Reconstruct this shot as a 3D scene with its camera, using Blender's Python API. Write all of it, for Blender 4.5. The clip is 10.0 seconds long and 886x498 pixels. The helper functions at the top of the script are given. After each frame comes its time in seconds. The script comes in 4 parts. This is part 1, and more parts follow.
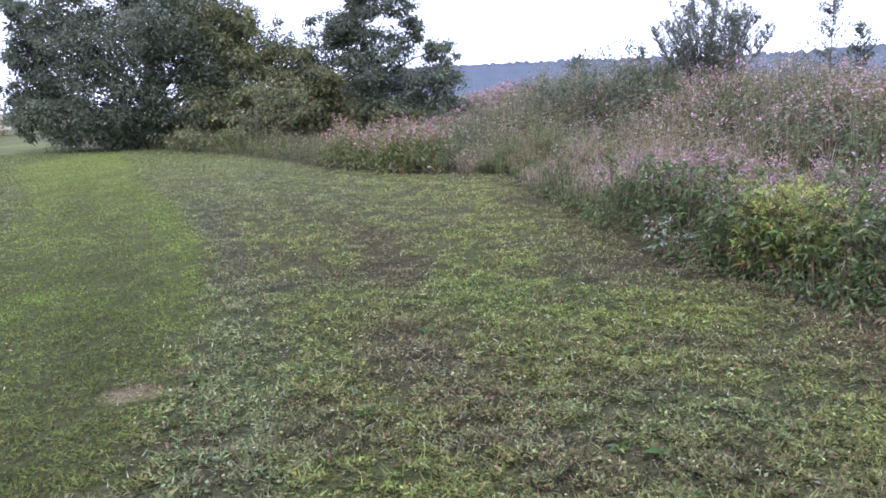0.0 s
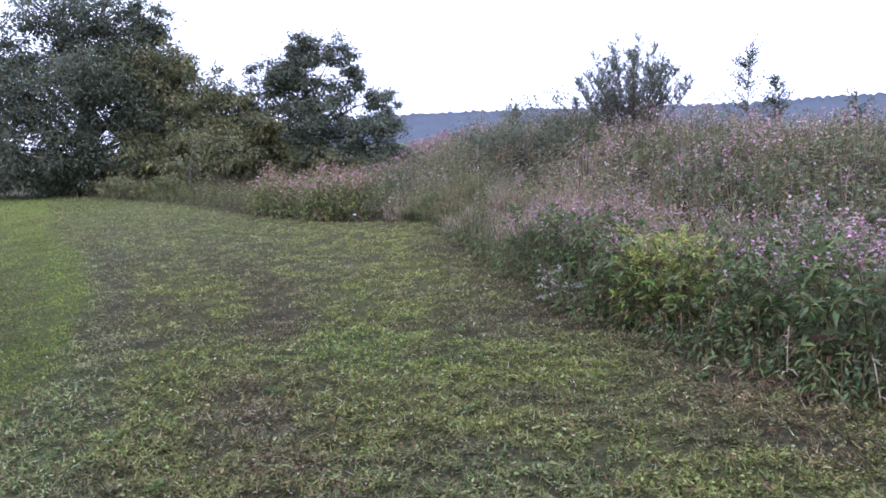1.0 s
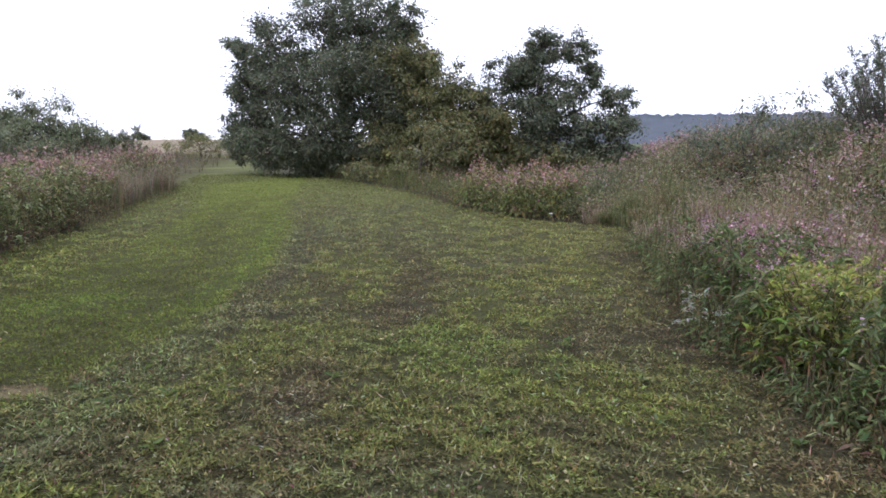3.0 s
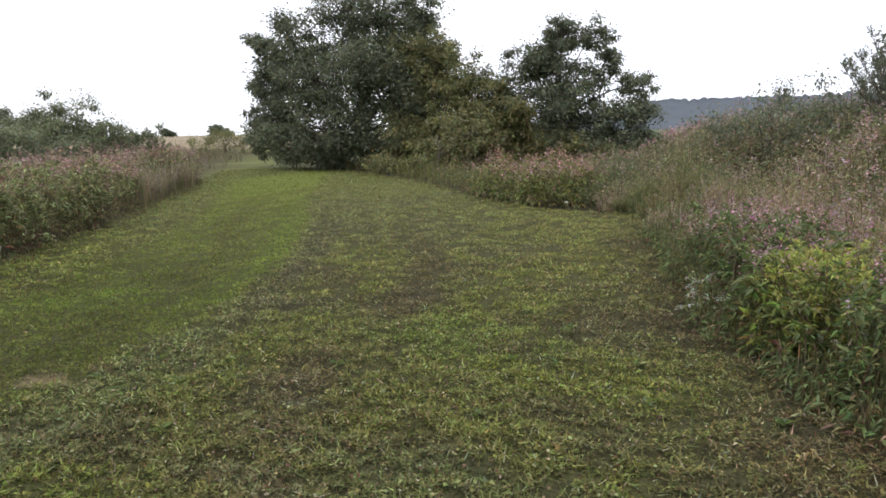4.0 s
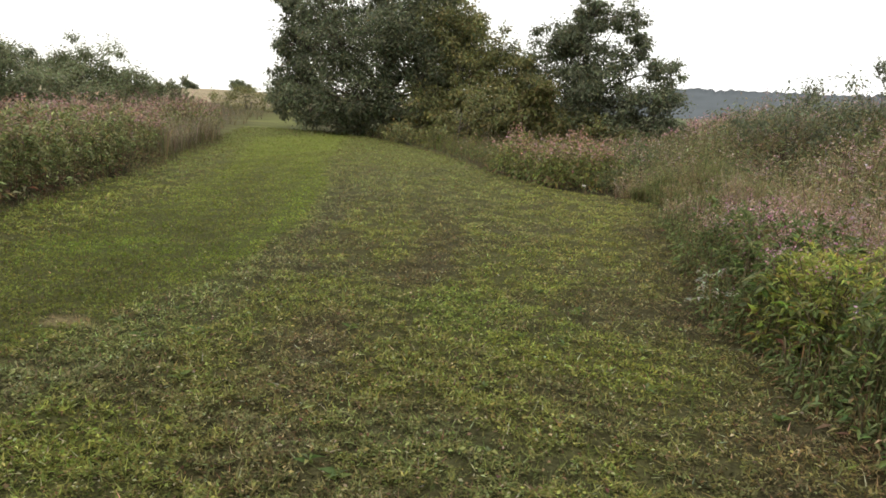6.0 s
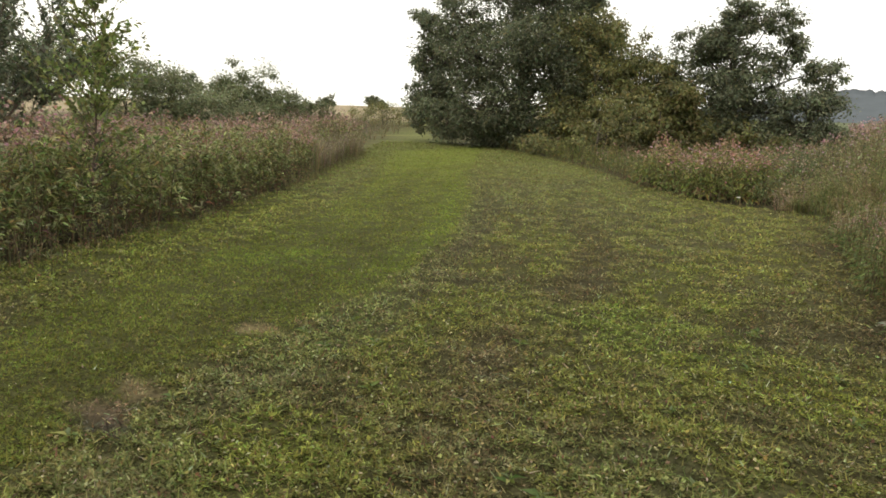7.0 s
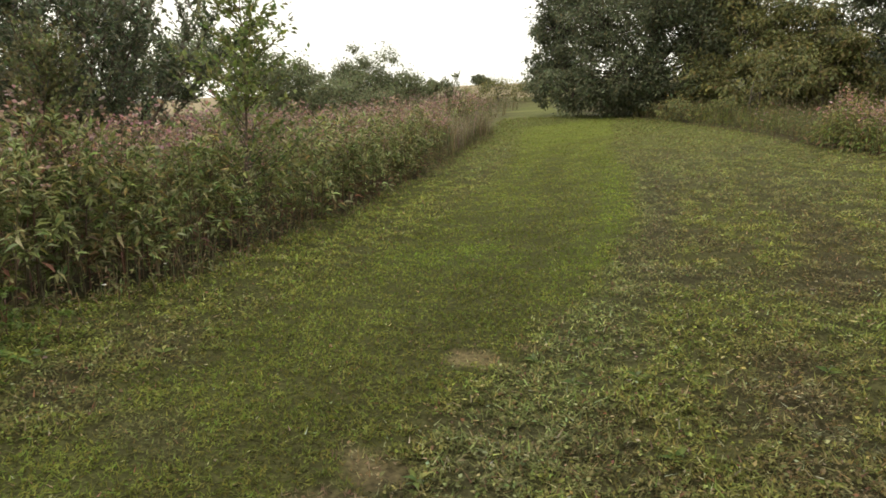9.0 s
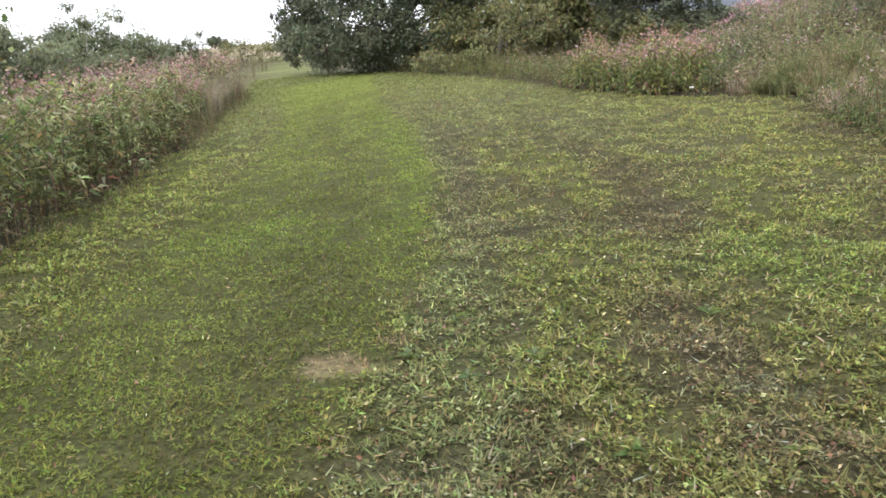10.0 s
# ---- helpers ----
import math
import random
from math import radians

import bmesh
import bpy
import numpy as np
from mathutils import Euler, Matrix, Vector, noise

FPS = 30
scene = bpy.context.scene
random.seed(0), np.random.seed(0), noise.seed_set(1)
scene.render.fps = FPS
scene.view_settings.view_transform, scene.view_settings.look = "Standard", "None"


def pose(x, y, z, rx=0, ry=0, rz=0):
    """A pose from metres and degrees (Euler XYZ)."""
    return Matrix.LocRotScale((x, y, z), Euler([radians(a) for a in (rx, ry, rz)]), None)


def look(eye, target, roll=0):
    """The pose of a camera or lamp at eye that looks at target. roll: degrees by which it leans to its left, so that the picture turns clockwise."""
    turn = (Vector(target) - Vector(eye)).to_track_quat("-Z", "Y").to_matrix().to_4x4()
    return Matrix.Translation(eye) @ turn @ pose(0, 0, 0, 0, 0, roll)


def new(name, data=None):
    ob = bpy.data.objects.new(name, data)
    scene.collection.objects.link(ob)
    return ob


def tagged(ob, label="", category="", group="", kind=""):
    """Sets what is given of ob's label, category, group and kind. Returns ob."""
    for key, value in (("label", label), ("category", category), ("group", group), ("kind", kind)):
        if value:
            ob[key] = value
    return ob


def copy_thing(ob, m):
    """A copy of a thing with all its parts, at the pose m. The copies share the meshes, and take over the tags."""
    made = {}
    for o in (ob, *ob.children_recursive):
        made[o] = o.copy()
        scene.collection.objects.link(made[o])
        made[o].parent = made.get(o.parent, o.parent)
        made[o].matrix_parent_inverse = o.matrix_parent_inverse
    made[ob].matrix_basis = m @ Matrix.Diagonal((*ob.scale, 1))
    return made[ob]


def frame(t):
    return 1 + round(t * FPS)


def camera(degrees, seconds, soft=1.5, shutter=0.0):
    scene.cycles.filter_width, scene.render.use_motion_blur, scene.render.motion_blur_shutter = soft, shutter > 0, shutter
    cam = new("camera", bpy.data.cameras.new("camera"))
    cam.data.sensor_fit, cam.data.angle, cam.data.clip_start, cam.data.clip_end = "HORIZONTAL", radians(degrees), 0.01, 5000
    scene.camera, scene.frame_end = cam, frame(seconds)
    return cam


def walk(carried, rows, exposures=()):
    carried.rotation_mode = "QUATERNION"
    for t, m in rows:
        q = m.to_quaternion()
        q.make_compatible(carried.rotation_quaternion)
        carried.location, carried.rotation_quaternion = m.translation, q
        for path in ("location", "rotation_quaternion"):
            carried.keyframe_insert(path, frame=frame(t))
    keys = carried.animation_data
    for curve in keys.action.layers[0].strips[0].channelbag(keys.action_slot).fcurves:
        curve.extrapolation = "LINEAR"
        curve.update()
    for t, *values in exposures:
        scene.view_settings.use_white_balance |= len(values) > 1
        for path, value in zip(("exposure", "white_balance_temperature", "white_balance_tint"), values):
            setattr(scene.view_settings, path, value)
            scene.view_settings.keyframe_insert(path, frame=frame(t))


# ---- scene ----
cam = camera(65.1, 10.0, soft=1.7)
PATH = [
    (0, (0.112, 0.293, 1.35), (0.077, 2.273, 1.076), -2.3),
    (0.5, (0.545, 0.321, 1.354), (0.454, 2.304, 1.106), -2.3),
    (1, (0.878, 0.469, 1.348), (0.966, 2.461, 1.201), -2.3),
    (1.5, (1.198, 0.631, 1.387), (1.151, 2.621, 1.202), -5.2),
    (2, (1.591, 0.691, 1.401), (1.136, 2.625, 1.173), -0.3),
    (2.5, (1.827, 0.836, 1.364), (1.508, 2.793, 1.096), 0.7),
    (3, (2.045, 0.868, 1.361), (1.441, 2.768, 1.208), 2.0),
    (3.2, (2.143, 0.85, 1.364), (1.34, 2.673, 1.19), 2.4),
    (4.3, (2.288, 0.766, 1.383), (1.655, 2.653, 1.186), 0.7),
    (4.5, (2.284, 0.756, 1.377), (1.653, 2.641, 1.163), 0.9),
    (5, (2.265, 0.714, 1.36), (1.62, 2.594, 1.137), 2.9),
    (5.2, (2.277, 0.71, 1.362), (1.629, 2.587, 1.126), 4.3),
    (6.3, (2.255, 0.651, 1.405), (1.512, 2.488, 1.134), 6.3),
    (6.5, (2.145, 0.632, 1.395), (1.319, 2.435, 1.135), 6.7),
    (7, (1.96, 0.542, 1.406), (0.937, 2.241, 1.144), 4.5),
    (7.5, (1.651, 0.633, 1.369), (0.42, 2.182, 1.079), 3.3),
    (8, (1.282, 0.703, 1.359), (-0.219, 1.994, 1.075), 5.8),
    (8.5, (0.925, 0.777, 1.376), (-0.58, 2.038, 0.994), -1.0),
    (9, (0.619, 1.028, 1.367), (-0.655, 2.533, 1.03), 0.6),
    (9.5, (0.253, 1.194, 1.341), (-0.654, 2.944, 0.999), 1.0),
    (10, (-0.194, 1.465, 1.304), (-0.883, 3.286, 0.847), -2.8),
]
EXPOSURES = [(0.0, 0.58, 5150, 27), (0.7, 0.42, 5100, 29), (1.5, 0.14, 5100, 30), (2.5, 0.02, 5400, 26), (3.2, -0.02, 5800, 20), (4.5, -0.05, 6500, 10), (6.5, -0.02, 7300, 7), (8.0, -0.1, 7600, 5), (9.0, -0.03, 7600, 5), (9.5, 0.08, 7500, 6), (10.0, 0.72, 6200, 14)]
walk(cam, [(t, look(eye, target, roll)) for t, eye, target, roll in PATH], EXPOSURES)

# ---------------------------------------------------------------- world and sun
world = bpy.data.worlds.new("overcast_sky")
scene.world = world
world.use_nodes = True
wn, wl = world.node_tree.nodes, world.node_tree.links
sky = wn.new("ShaderNodeTexSky")
sky.sky_type = "NISHITA"
sky.sun_disc = False
sky.sun_elevation, sky.sun_rotation = radians(38), radians(200)
sky.air_density, sky.dust_density, sky.ozone_density = 1.0, 4.0, 1.0
cloud = wn.new("ShaderNodeTexNoise")
cloud.inputs["Scale"].default_value = 2.2
cloud.inputs["Detail"].default_value = 4
ramp = wn.new("ShaderNodeValToRGB")
ramp.color_ramp.elements[0].position, ramp.color_ramp.elements[0].color = 0.3, (9.0, 9.2, 9.8, 1)
ramp.color_ramp.elements[1].position, ramp.color_ramp.elements[1].color = 0.75, (11.5, 11.4, 11.4, 1)
cover = wn.new("ShaderNodeMix")
cover.data_type = "RGBA"
cover.inputs["Factor"].default_value = 0.88
wl.new(cloud.outputs["Fac"], ramp.inputs["Fac"])
wl.new(sky.outputs["Color"], cover.inputs["A"])
wl.new(ramp.outputs["Color"], cover.inputs["B"])
wl.new(cover.outputs["Result"], wn["Background"].inputs["Color"])
wn["Background"].inputs["Strength"].default_value = 0.15

sun = new("sun", bpy.data.lights.new("sun", "SUN"))
sun.data.energy, sun.data.angle, sun.data.color = 1.0, radians(40), (1.0, 0.96, 0.9)
sun.matrix_world = look((0, 0, 50), (8, 18, 8))


# ---------------------------------------------------------------- materials
def shader(name):
    m = bpy.data.materials.new(name)
    m.use_nodes = True
    return m, m.node_tree.nodes, m.node_tree.links, m.node_tree.nodes["Principled BSDF"]


def leafy(name, rough=0.5, through_light=0.3, speck=60.0, speck_amount=0.35, bump=0.0, sheen=0.3):
    """Leaves and stems: the tint of each leaf, mottled, with some light coming through."""
    m, n, l, p = shader(name)
    tint = n.new("ShaderNodeAttribute")
    tint.attribute_name = "tint"
    noisy = n.new("ShaderNodeTexNoise")
    noisy.inputs["Scale"].default_value = speck
    noisy.inputs["Detail"].default_value = 3
    span = n.new("ShaderNodeMapRange")
    span.inputs["From Min"].default_value, span.inputs["From Max"].default_value = 0.3, 0.7
    span.inputs["To Min"].default_value, span.inputs["To Max"].default_value = 1 - speck_amount, 1 + speck_amount
    mul = n.new("ShaderNodeVectorMath")
    mul.operation = "SCALE"
    geo = n.new("ShaderNodeTexCoord")
    l.new(geo.outputs["Object"], noisy.inputs["Vector"])
    l.new(noisy.outputs["Fac"], span.inputs["Value"])
    l.new(tint.outputs["Color"], mul.inputs[0])
    l.new(span.outputs["Result"], mul.inputs["Scale"])
    l.new(mul.outputs["Vector"], p.inputs["Base Color"])
    p.inputs["Roughness"].default_value = rough
    p.inputs["Specular IOR Level"].default_value = sheen
    if bump:
        b = n.new("ShaderNodeBump")
        b.inputs["Strength"].default_value, b.inputs["Distance"].default_value = bump, 0.01
        l.new(noisy.outputs["Fac"], b.inputs["Height"])
        l.new(b.outputs["Normal"], p.inputs["Normal"])
    if through_light:
        tr = n.new("ShaderNodeBsdfTranslucent")
        mix = n.new("ShaderNodeMixShader")
        mix.inputs["Fac"].default_value = through_light
        l.new(mul.outputs["Vector"], tr.inputs["Color"])
        l.new(p.outputs["BSDF"], mix.inputs[1])
        l.new(tr.outputs["BSDF"], mix.inputs[2])
        l.new(mix.outputs["Shader"], n["Material Output"].inputs["Surface"])
    return m


LEAF = leafy("leaf", 0.5, 0.45, 40.0, 0.22)
STEM = leafy("stem", 0.6, 0.0, 30.0, 0.35)
PETAL = leafy("petal", 0.6, 0.35, 60.0, 0.2)
BLADE = leafy("grass_blade", 0.6, 0.3, 25.0, 0.25, 0.0, 0.1)
BARK = leafy("bark", 0.85, 0.0, 14.0, 0.5, 0.6)
TURF = leafy("turf", 0.95, 0.0, 34.0, 0.5, 0.8, 0.08)
FAR = leafy("far_woodland", 0.95, 0.0, 0.05, 0.07, 0.0, 0.05)


# ---------------------------------------------------------------- the lie of the land
RNG = np.random.default_rng(7)
LATTICE = RNG.random((8, 256, 256))
LEFT_EDGE = np.array([(-3.6, -30), (-4.0, 0.0), (-4.3, 1.2), (-4.75, 2.6), (-5.4, 4.6), (-6.4, 6.8), (-7.3, 8.8), (-8.2, 10.6), (-11.2, 15.8), (-15.8, 23.4), (-24.0, 37.0), (-60, 96)])
RIGHT_EDGE = np.array([(4.6, -30), (4.2, 1.0), (3.9, 3.6), (3.5, 4.9), (3.12, 5.7), (2.82, 6.7), (2.6, 7.6), (2.25, 9.6), (1.65, 12.5), (1.25, 14.6), (0.75, 16.2), (-0.3, 16.6), (-1.3, 16.8), (-3.0, 18.3), (-5.1, 21.4), (-7.6, 24.6), (-10.6, 28.0), (-14, 31), (-18, 34), (-26, 46), (-56, 96)])


def wave(x, y, size, layer=0):
    """Smooth noise from 0 to 1 with lumps of about that size, in metres."""
    u, v = np.asarray(x, float) / size + 31.7 * layer, np.asarray(y, float) / size + 17.3 * layer
    i, j = np.floor(u).astype(int), np.floor(v).astype(int)
    a, b = u - i, v - j
    a, b = a * a * (3 - 2 * a), b * b * (3 - 2 * b)
    g = LATTICE[layer % 8]
    at = lambda p, q: g[p % 256, q % 256]
    return (at(i, j) * (1 - a) + at(i + 1, j) * a) * (1 - b) + (at(i, j + 1) * (1 - a) + at(i + 1, j + 1) * a) * b


def left_of(x, y):
    """Metres beyond the lawn's left edge (negative on the lawn)."""
    return np.interp(y, LEFT_EDGE[:, 1], LEFT_EDGE[:, 0]) - x + 0.5 * (wave(x, y, 0.9, 1) - 0.5)


def right_of(x, y):
    return x - np.interp(y, RIGHT_EDGE[:, 1], RIGHT_EDGE[:, 0]) + 0.4 * (wave(x, y, 0.7, 2) - 0.5)


def ease(v, a, b):
    s = np.clip((v - a) / (b - a), 0, 1)
    return s * s * (3 - 2 * s)


def bank_foot(y):
    return np.interp(y, [5, 10, 15, 20, 28, 60], [5.5, 4.2, 2.8, 0.2, -1.6, -2.0])


def land(x, y):
    """The height of the ground."""
    x, y = np.asarray(x, float), np.asarray(y, float)
    z = 0.085 * 1.2 * np.logaddexp(0, (y - 6.5) / 1.2)
    z = z + (1.4 - 0.35 * ease(x, 6, 11)) * ease(x - bank_foot(y), 0.0, 4.8) * ease(y, 5, 14) * (1 - ease(y, 50, 90))
    far = np.hypot(x, y)
    z = z + ease(far, 20, 80) * 0.8 * (wave(x, y, 25, 3) - 0.5)
    return np.where(far > 420, z - 0.02 * (far - 420), z)


def lawn_smooth(x, y):
    """1 on the fine, closely mown band, 0 on the coarse cloddy turf."""
    a = np.interp(y, [1.5, 3.5, 4.7, 6.0, 7.8, 9.9, 11, 13.7, 18, 30], [-0.75, -1.45, -1.75, -2.1, -2.65, -3.4, -3.9, -5.4, -7.9, -14])
    b = np.interp(y, [1.5, 2.4, 4.5, 9.7, 16, 24], [-2.6, -2.9, -4.0, -6.2, -9.6, -15])
    w = 0.22 * (wave(x, y, 0.4, 4) - 0.5)
    return ease(a - x + w, -0.1, 0.12) * ease(x - b + w, -0.3, 0.4)


def stripe(x, y, ys, xs, half, soft=0.5, layer=2):
    """1 along a worn or mown line over the lawn, 0 beside it, with a ragged edge."""
    w = np.abs(x - np.interp(y, ys, xs)) + 0.5 * half * (wave(x, y, 0.3, layer) - 0.5) + 0.5 * half * (wave(x, y, 0.11, layer + 1) - 0.5)
    return 1 - ease(w, half * (1 - soft), half * (1 + soft))


def along(y, *stops):
    return np.interp(y, stops[0::2], stops[1::2])


RUT_YS, RUT_XS = [4.5, 5, 6, 7, 8.4, 9.6, 12.5, 16, 22], [-1.1, -1.25, -1.65, -2.05, -2.5, -2.95, -4.2, -6.3, -11]
WORN_YS, WORN_XS = [2.2, 3.4, 4.4, 4.9, 6.7, 8, 9.7, 10.5, 13.5, 17], [0.5, 0.3, 0.0, -0.25, -0.4, -0.6, -1.1, -1.4, -3.0, -5.2]


def rut(x, y):
    """The wheel track beside the fine band."""
    return stripe(x, y, RUT_YS, RUT_XS, 0.2) * along(y, 5.0, 0, 6.8, 0.8, 9, 1, 14, 0.7, 22, 0)


def worn(x, y):
    """The broader worn line down the middle of the coarse turf."""
    return stripe(x, y, WORN_YS, WORN_XS, 0.3, 0.7, 4) * along(y, 2.2, 0, 3, 0.35, 4.2, 0.8, 5.2, 0.8, 6, 0.35, 7.4, 0.9, 10.5, 1, 12.5, 0.4, 15, 0)


def blot(x, y, cx, cy, rx, ry, turn=0.0):
    c, s = math.cos(turn), math.sin(turn)
    dx, dy = x - cx, y - cy
    d = np.hypot((dx * c + dy * s) / rx, (-dx * s + dy * c) / ry) + 0.9 * (wave(x, y, 0.35 * max(rx, ry), 5) - 0.5) + 0.5 * (wave(x, y, 0.12, 6) - 0.5)
    return 1 - ease(d, 0.55, 1.15)


def blend(c, colour, f):
    f = np.clip(f, 0, 1)[..., None]
    return c * (1 - f) + np.array(colour) * f


BARE = [(-1.78, 4.2, 0.24, 0.17, (0.23, 0.18, 0.105)), (-1.62, 4.5, 0.12, 0.08, (0.18, 0.14, 0.085)), (-1.3, 2.85, 0.2, 0.12, (0.21, 0.165, 0.1)), (-0.95, 2.45, 0.24, 0.08, (0.06, 0.055, 0.05)),
        (-1.2, 2.55, 0.2, 0.1, (0.15, 0.11, 0.08)), (-0.15, 4.75, 0.3, 0.25, (0.12, 0.09, 0.065)), (0.1, 4.4, 0.2, 0.1, (0.1, 0.1, 0.08)),
        (2.9, 4.3, 0.45, 0.7, (0.12, 0.08, 0.05)), (2.3, 7.6, 0.35, 1.0, (0.1, 0.085, 0.05)), (1.7, 7.3, 0.9, 0.6, (0.11, 0.095, 0.05)),
        (3.3, 5.2, 0.25, 1.2, (0.14, 0.09, 0.055)), (-3.0, 2.4, 0.9, 0.2, (0.115, 0.1, 0.06)), (-3.6, 3.2, 0.6, 0.35, (0.12, 0.1, 0.06)), (0.4, 3.4, 0.4, 0.15, (0.1, 0.095, 0.06)), (-1.4, 7.2, 0.5, 0.5, (0.11, 0.1, 0.06))]


def turf_tone(x, y):
    """The base colour of the turf, by where its kinds of grass, clover and bare soil lie, darker brown under the herbs,
    with haze painted in by distance.
    """
    x, y = np.asarray(x, float), np.asarray(y, float)
    w1, w2, w3 = wave(x, y, 1.3, 0), wave(x, y, 0.45, 1), wave(x, y, 0.16, 7)
    c = np.full(x.shape + (3,), 0.0) + np.array((0.158, 0.168, 0.05))
    c = blend(c, (0.165, 0.183, 0.05), ease(w1, 0.45, 0.8))
    c = blend(c, (0.128, 0.12, 0.056), 0.7 * ease(w2, 0.5, 0.8))
    sm = lawn_smooth(x, y)
    c = blend(c, (0.162, 0.192, 0.042), 0.92 * sm)
    verge = ease(left_of(x, y), -1.6, -0.9) * (1 - sm)
    c = blend(c, (0.165, 0.19, 0.048), 0.7 * verge)
    lane = stripe(x, y, [2, 4.3, 4.9, 6.2, 7, 10, 12, 18], [-1.5, -2.2, -2.35, -3.1, -3.4, -4.6, -6.2, -9.4], 0.36, 0.7)
    c = blend(c, (0.118, 0.128, 0.034), 0.6 * sm * lane)
    c = blend(c, (0.115, 0.138, 0.028), 0.7 * sm * ease(wave(x, y, 0.6, 3), 0.5, 0.75))
    lush = stripe(x, y, [3, 6, 7.8, 9.9, 13.7], [-1.9, -2.4, -2.95, -3.75, -5.8], 0.24, 0.6, 5) * along(y, 5.5, 0, 7.5, 1, 12, 1, 16, 0)
    c = blend(c, (0.165, 0.215, 0.038), 0.8 * sm * lush)
    c = blend(c, (0.15, 0.205, 0.035), 0.7 * sm * blot(x, y, -3.9, 6.4, 0.8, 0.9))
    grey = stripe(x, y, [2, 3, 4, 4.7, 6, 9, 13], [-0.3, -0.8, -1.2, -1.4, -1.75, -2.85, -4.7], 0.34, 0.6, 6) * (1 - sm) * along(y, 2, 0.6, 5, 1, 7, 0.5, 12, 0.7, 20, 0.5)
    c = blend(c, (0.15, 0.17, 0.078), 0.6 * grey)
    c = blend(c, (0.13, 0.135, 0.062), 0.5 * (1 - sm) * ease(y, 9, 13) * ease(-x - 0.3 * y, -4.2, -2.0))
    for cx, cy, rx, ry, col in [(0.35, 6.3, 0.85, 0.8, (0.155, 0.2, 0.05)), (1.7, 5.5, 1.0, 0.5, (0.165, 0.188, 0.042)), (0.5, 7.9, 0.7, 0.8, (0.16, 0.18, 0.045)), (0.9, 10.6, 0.8, 1.3, (0.165, 0.17, 0.05)), (0.0, 13.6, 1.2, 1.0, (0.165, 0.17, 0.055)),
                                (-0.3, 2.9, 0.45, 0.4, (0.15, 0.17, 0.04)), (1.3, 3.6, 0.8, 0.35, (0.14, 0.155, 0.06))]:
        c = blend(c, col, 0.75 * blot(x, y, cx, cy, rx, ry))
    # haze put into the colour: near turf darkened, far turf paled
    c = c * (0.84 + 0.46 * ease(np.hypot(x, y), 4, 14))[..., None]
    c = blend(c, (0.118, 0.105, 0.062), 0.6 * rut(x, y))
    c = blend(c, (0.105, 0.078, 0.05), 0.5 * worn(x, y))
    c = blend(c, (0.1, 0.083, 0.045), 0.65 * ease(right_of(x, y), -1.0, -0.2) * ease(y, 4, 6) * (1 - ease(y, 12, 15)))
    for k, (cx, cy, rx, ry, col) in enumerate(BARE):
        c = blend(c, col, (0.8 if k < 5 else 0.42) * blot(x, y, cx, cy, rx, ry))
    # darker brown wherever the herbs stand over the ground
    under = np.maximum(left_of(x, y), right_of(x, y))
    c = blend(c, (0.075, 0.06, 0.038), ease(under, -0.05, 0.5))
    far = np.hypot(x, y)
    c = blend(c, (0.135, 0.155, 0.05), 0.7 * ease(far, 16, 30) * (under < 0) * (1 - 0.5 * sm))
    field = ease(far, 62, 95)
    c = blend(c, (0.13, 0.15, 0.08), field)
    c = blend(c, (0.36, 0.3, 0.2), field * ease(-x / np.maximum(y, 1), 0.25, 0.5) * (y > 0))
    return c * (0.82 + 0.36 * w3)[..., None]


def bare_at(x, y):
    s = np.zeros_like(x)
    for k, (cx, cy, rx, ry, _) in enumerate(BARE):
        s = np.maximum(s, (1.5 if k < 5 else 0.6) * blot(x, y, cx, cy, rx, ry))
    return np.maximum(s, np.maximum(0.6 * rut(x, y), 0.4 * worn(x, y)))


# ---------------------------------------------------------------- mesh building
class Batch:
    """Gathers many small pieces into the arrays of one mesh."""

    def __init__(self):
        self.v, self.f, self.c, self.m, self.n = [], [], [], [], 0

    def add(self, v, f, c, m=0):
        """v: (pieces, corners, 3); f: the triangles of one piece; c: a colour for each piece."""
        k, q = v.shape[0], v.shape[1]
        if not k:
            return
        f = np.asarray(f)
        c = np.asarray(c, float)
        c = np.broadcast_to(c[:, None, :] if c.ndim == 2 else c, (k, q, 3))
        self.v.append(v.reshape(-1, 3))
        self.c.append(c.reshape(-1, 3))
        self.f.append((f[None] + (np.arange(k) * q)[:, None, None]).reshape(-1, 3) + self.n)
        self.m.append(np.full(k * len(f), m))
        self.n += k * q

    def mesh(self, name, materials, smooth=False):
        v, f, c, m = (np.concatenate(a) for a in (self.v, self.f, self.c, self.m))
        me = bpy.data.meshes.new(name)
        me.vertices.add(len(v))
        me.vertices.foreach_set("co", v.astype(np.float32).ravel())
        me.loops.add(len(f) * 3)
        me.loops.foreach_set("vertex_index", f.astype(np.int32).ravel())
        me.polygons.add(len(f))
        me.polygons.foreach_set("loop_start", np.arange(0, len(f) * 3, 3, dtype=np.int32))
        me.polygons.foreach_set("loop_total", np.full(len(f), 3, dtype=np.int32))
        for mat in materials:
            me.materials.append(mat)
        me.polygons.foreach_set("material_index", m.astype(np.int32))
        if smooth:
            me.polygons.foreach_set("use_smooth", np.ones(len(f), dtype=bool))
        tint = me.color_attributes.new("tint", "FLOAT_COLOR", "POINT")
        tint.data.foreach_set("color", np.c_[c, np.ones(len(c))].astype(np.float32).ravel())
        me.update(calc_edges=True)
        return me


def stuff(name, batch, materials, label, category, kind="stuff"):
    return tagged(new(name, batch.mesh(name, materials)), label, category, kind=kind)


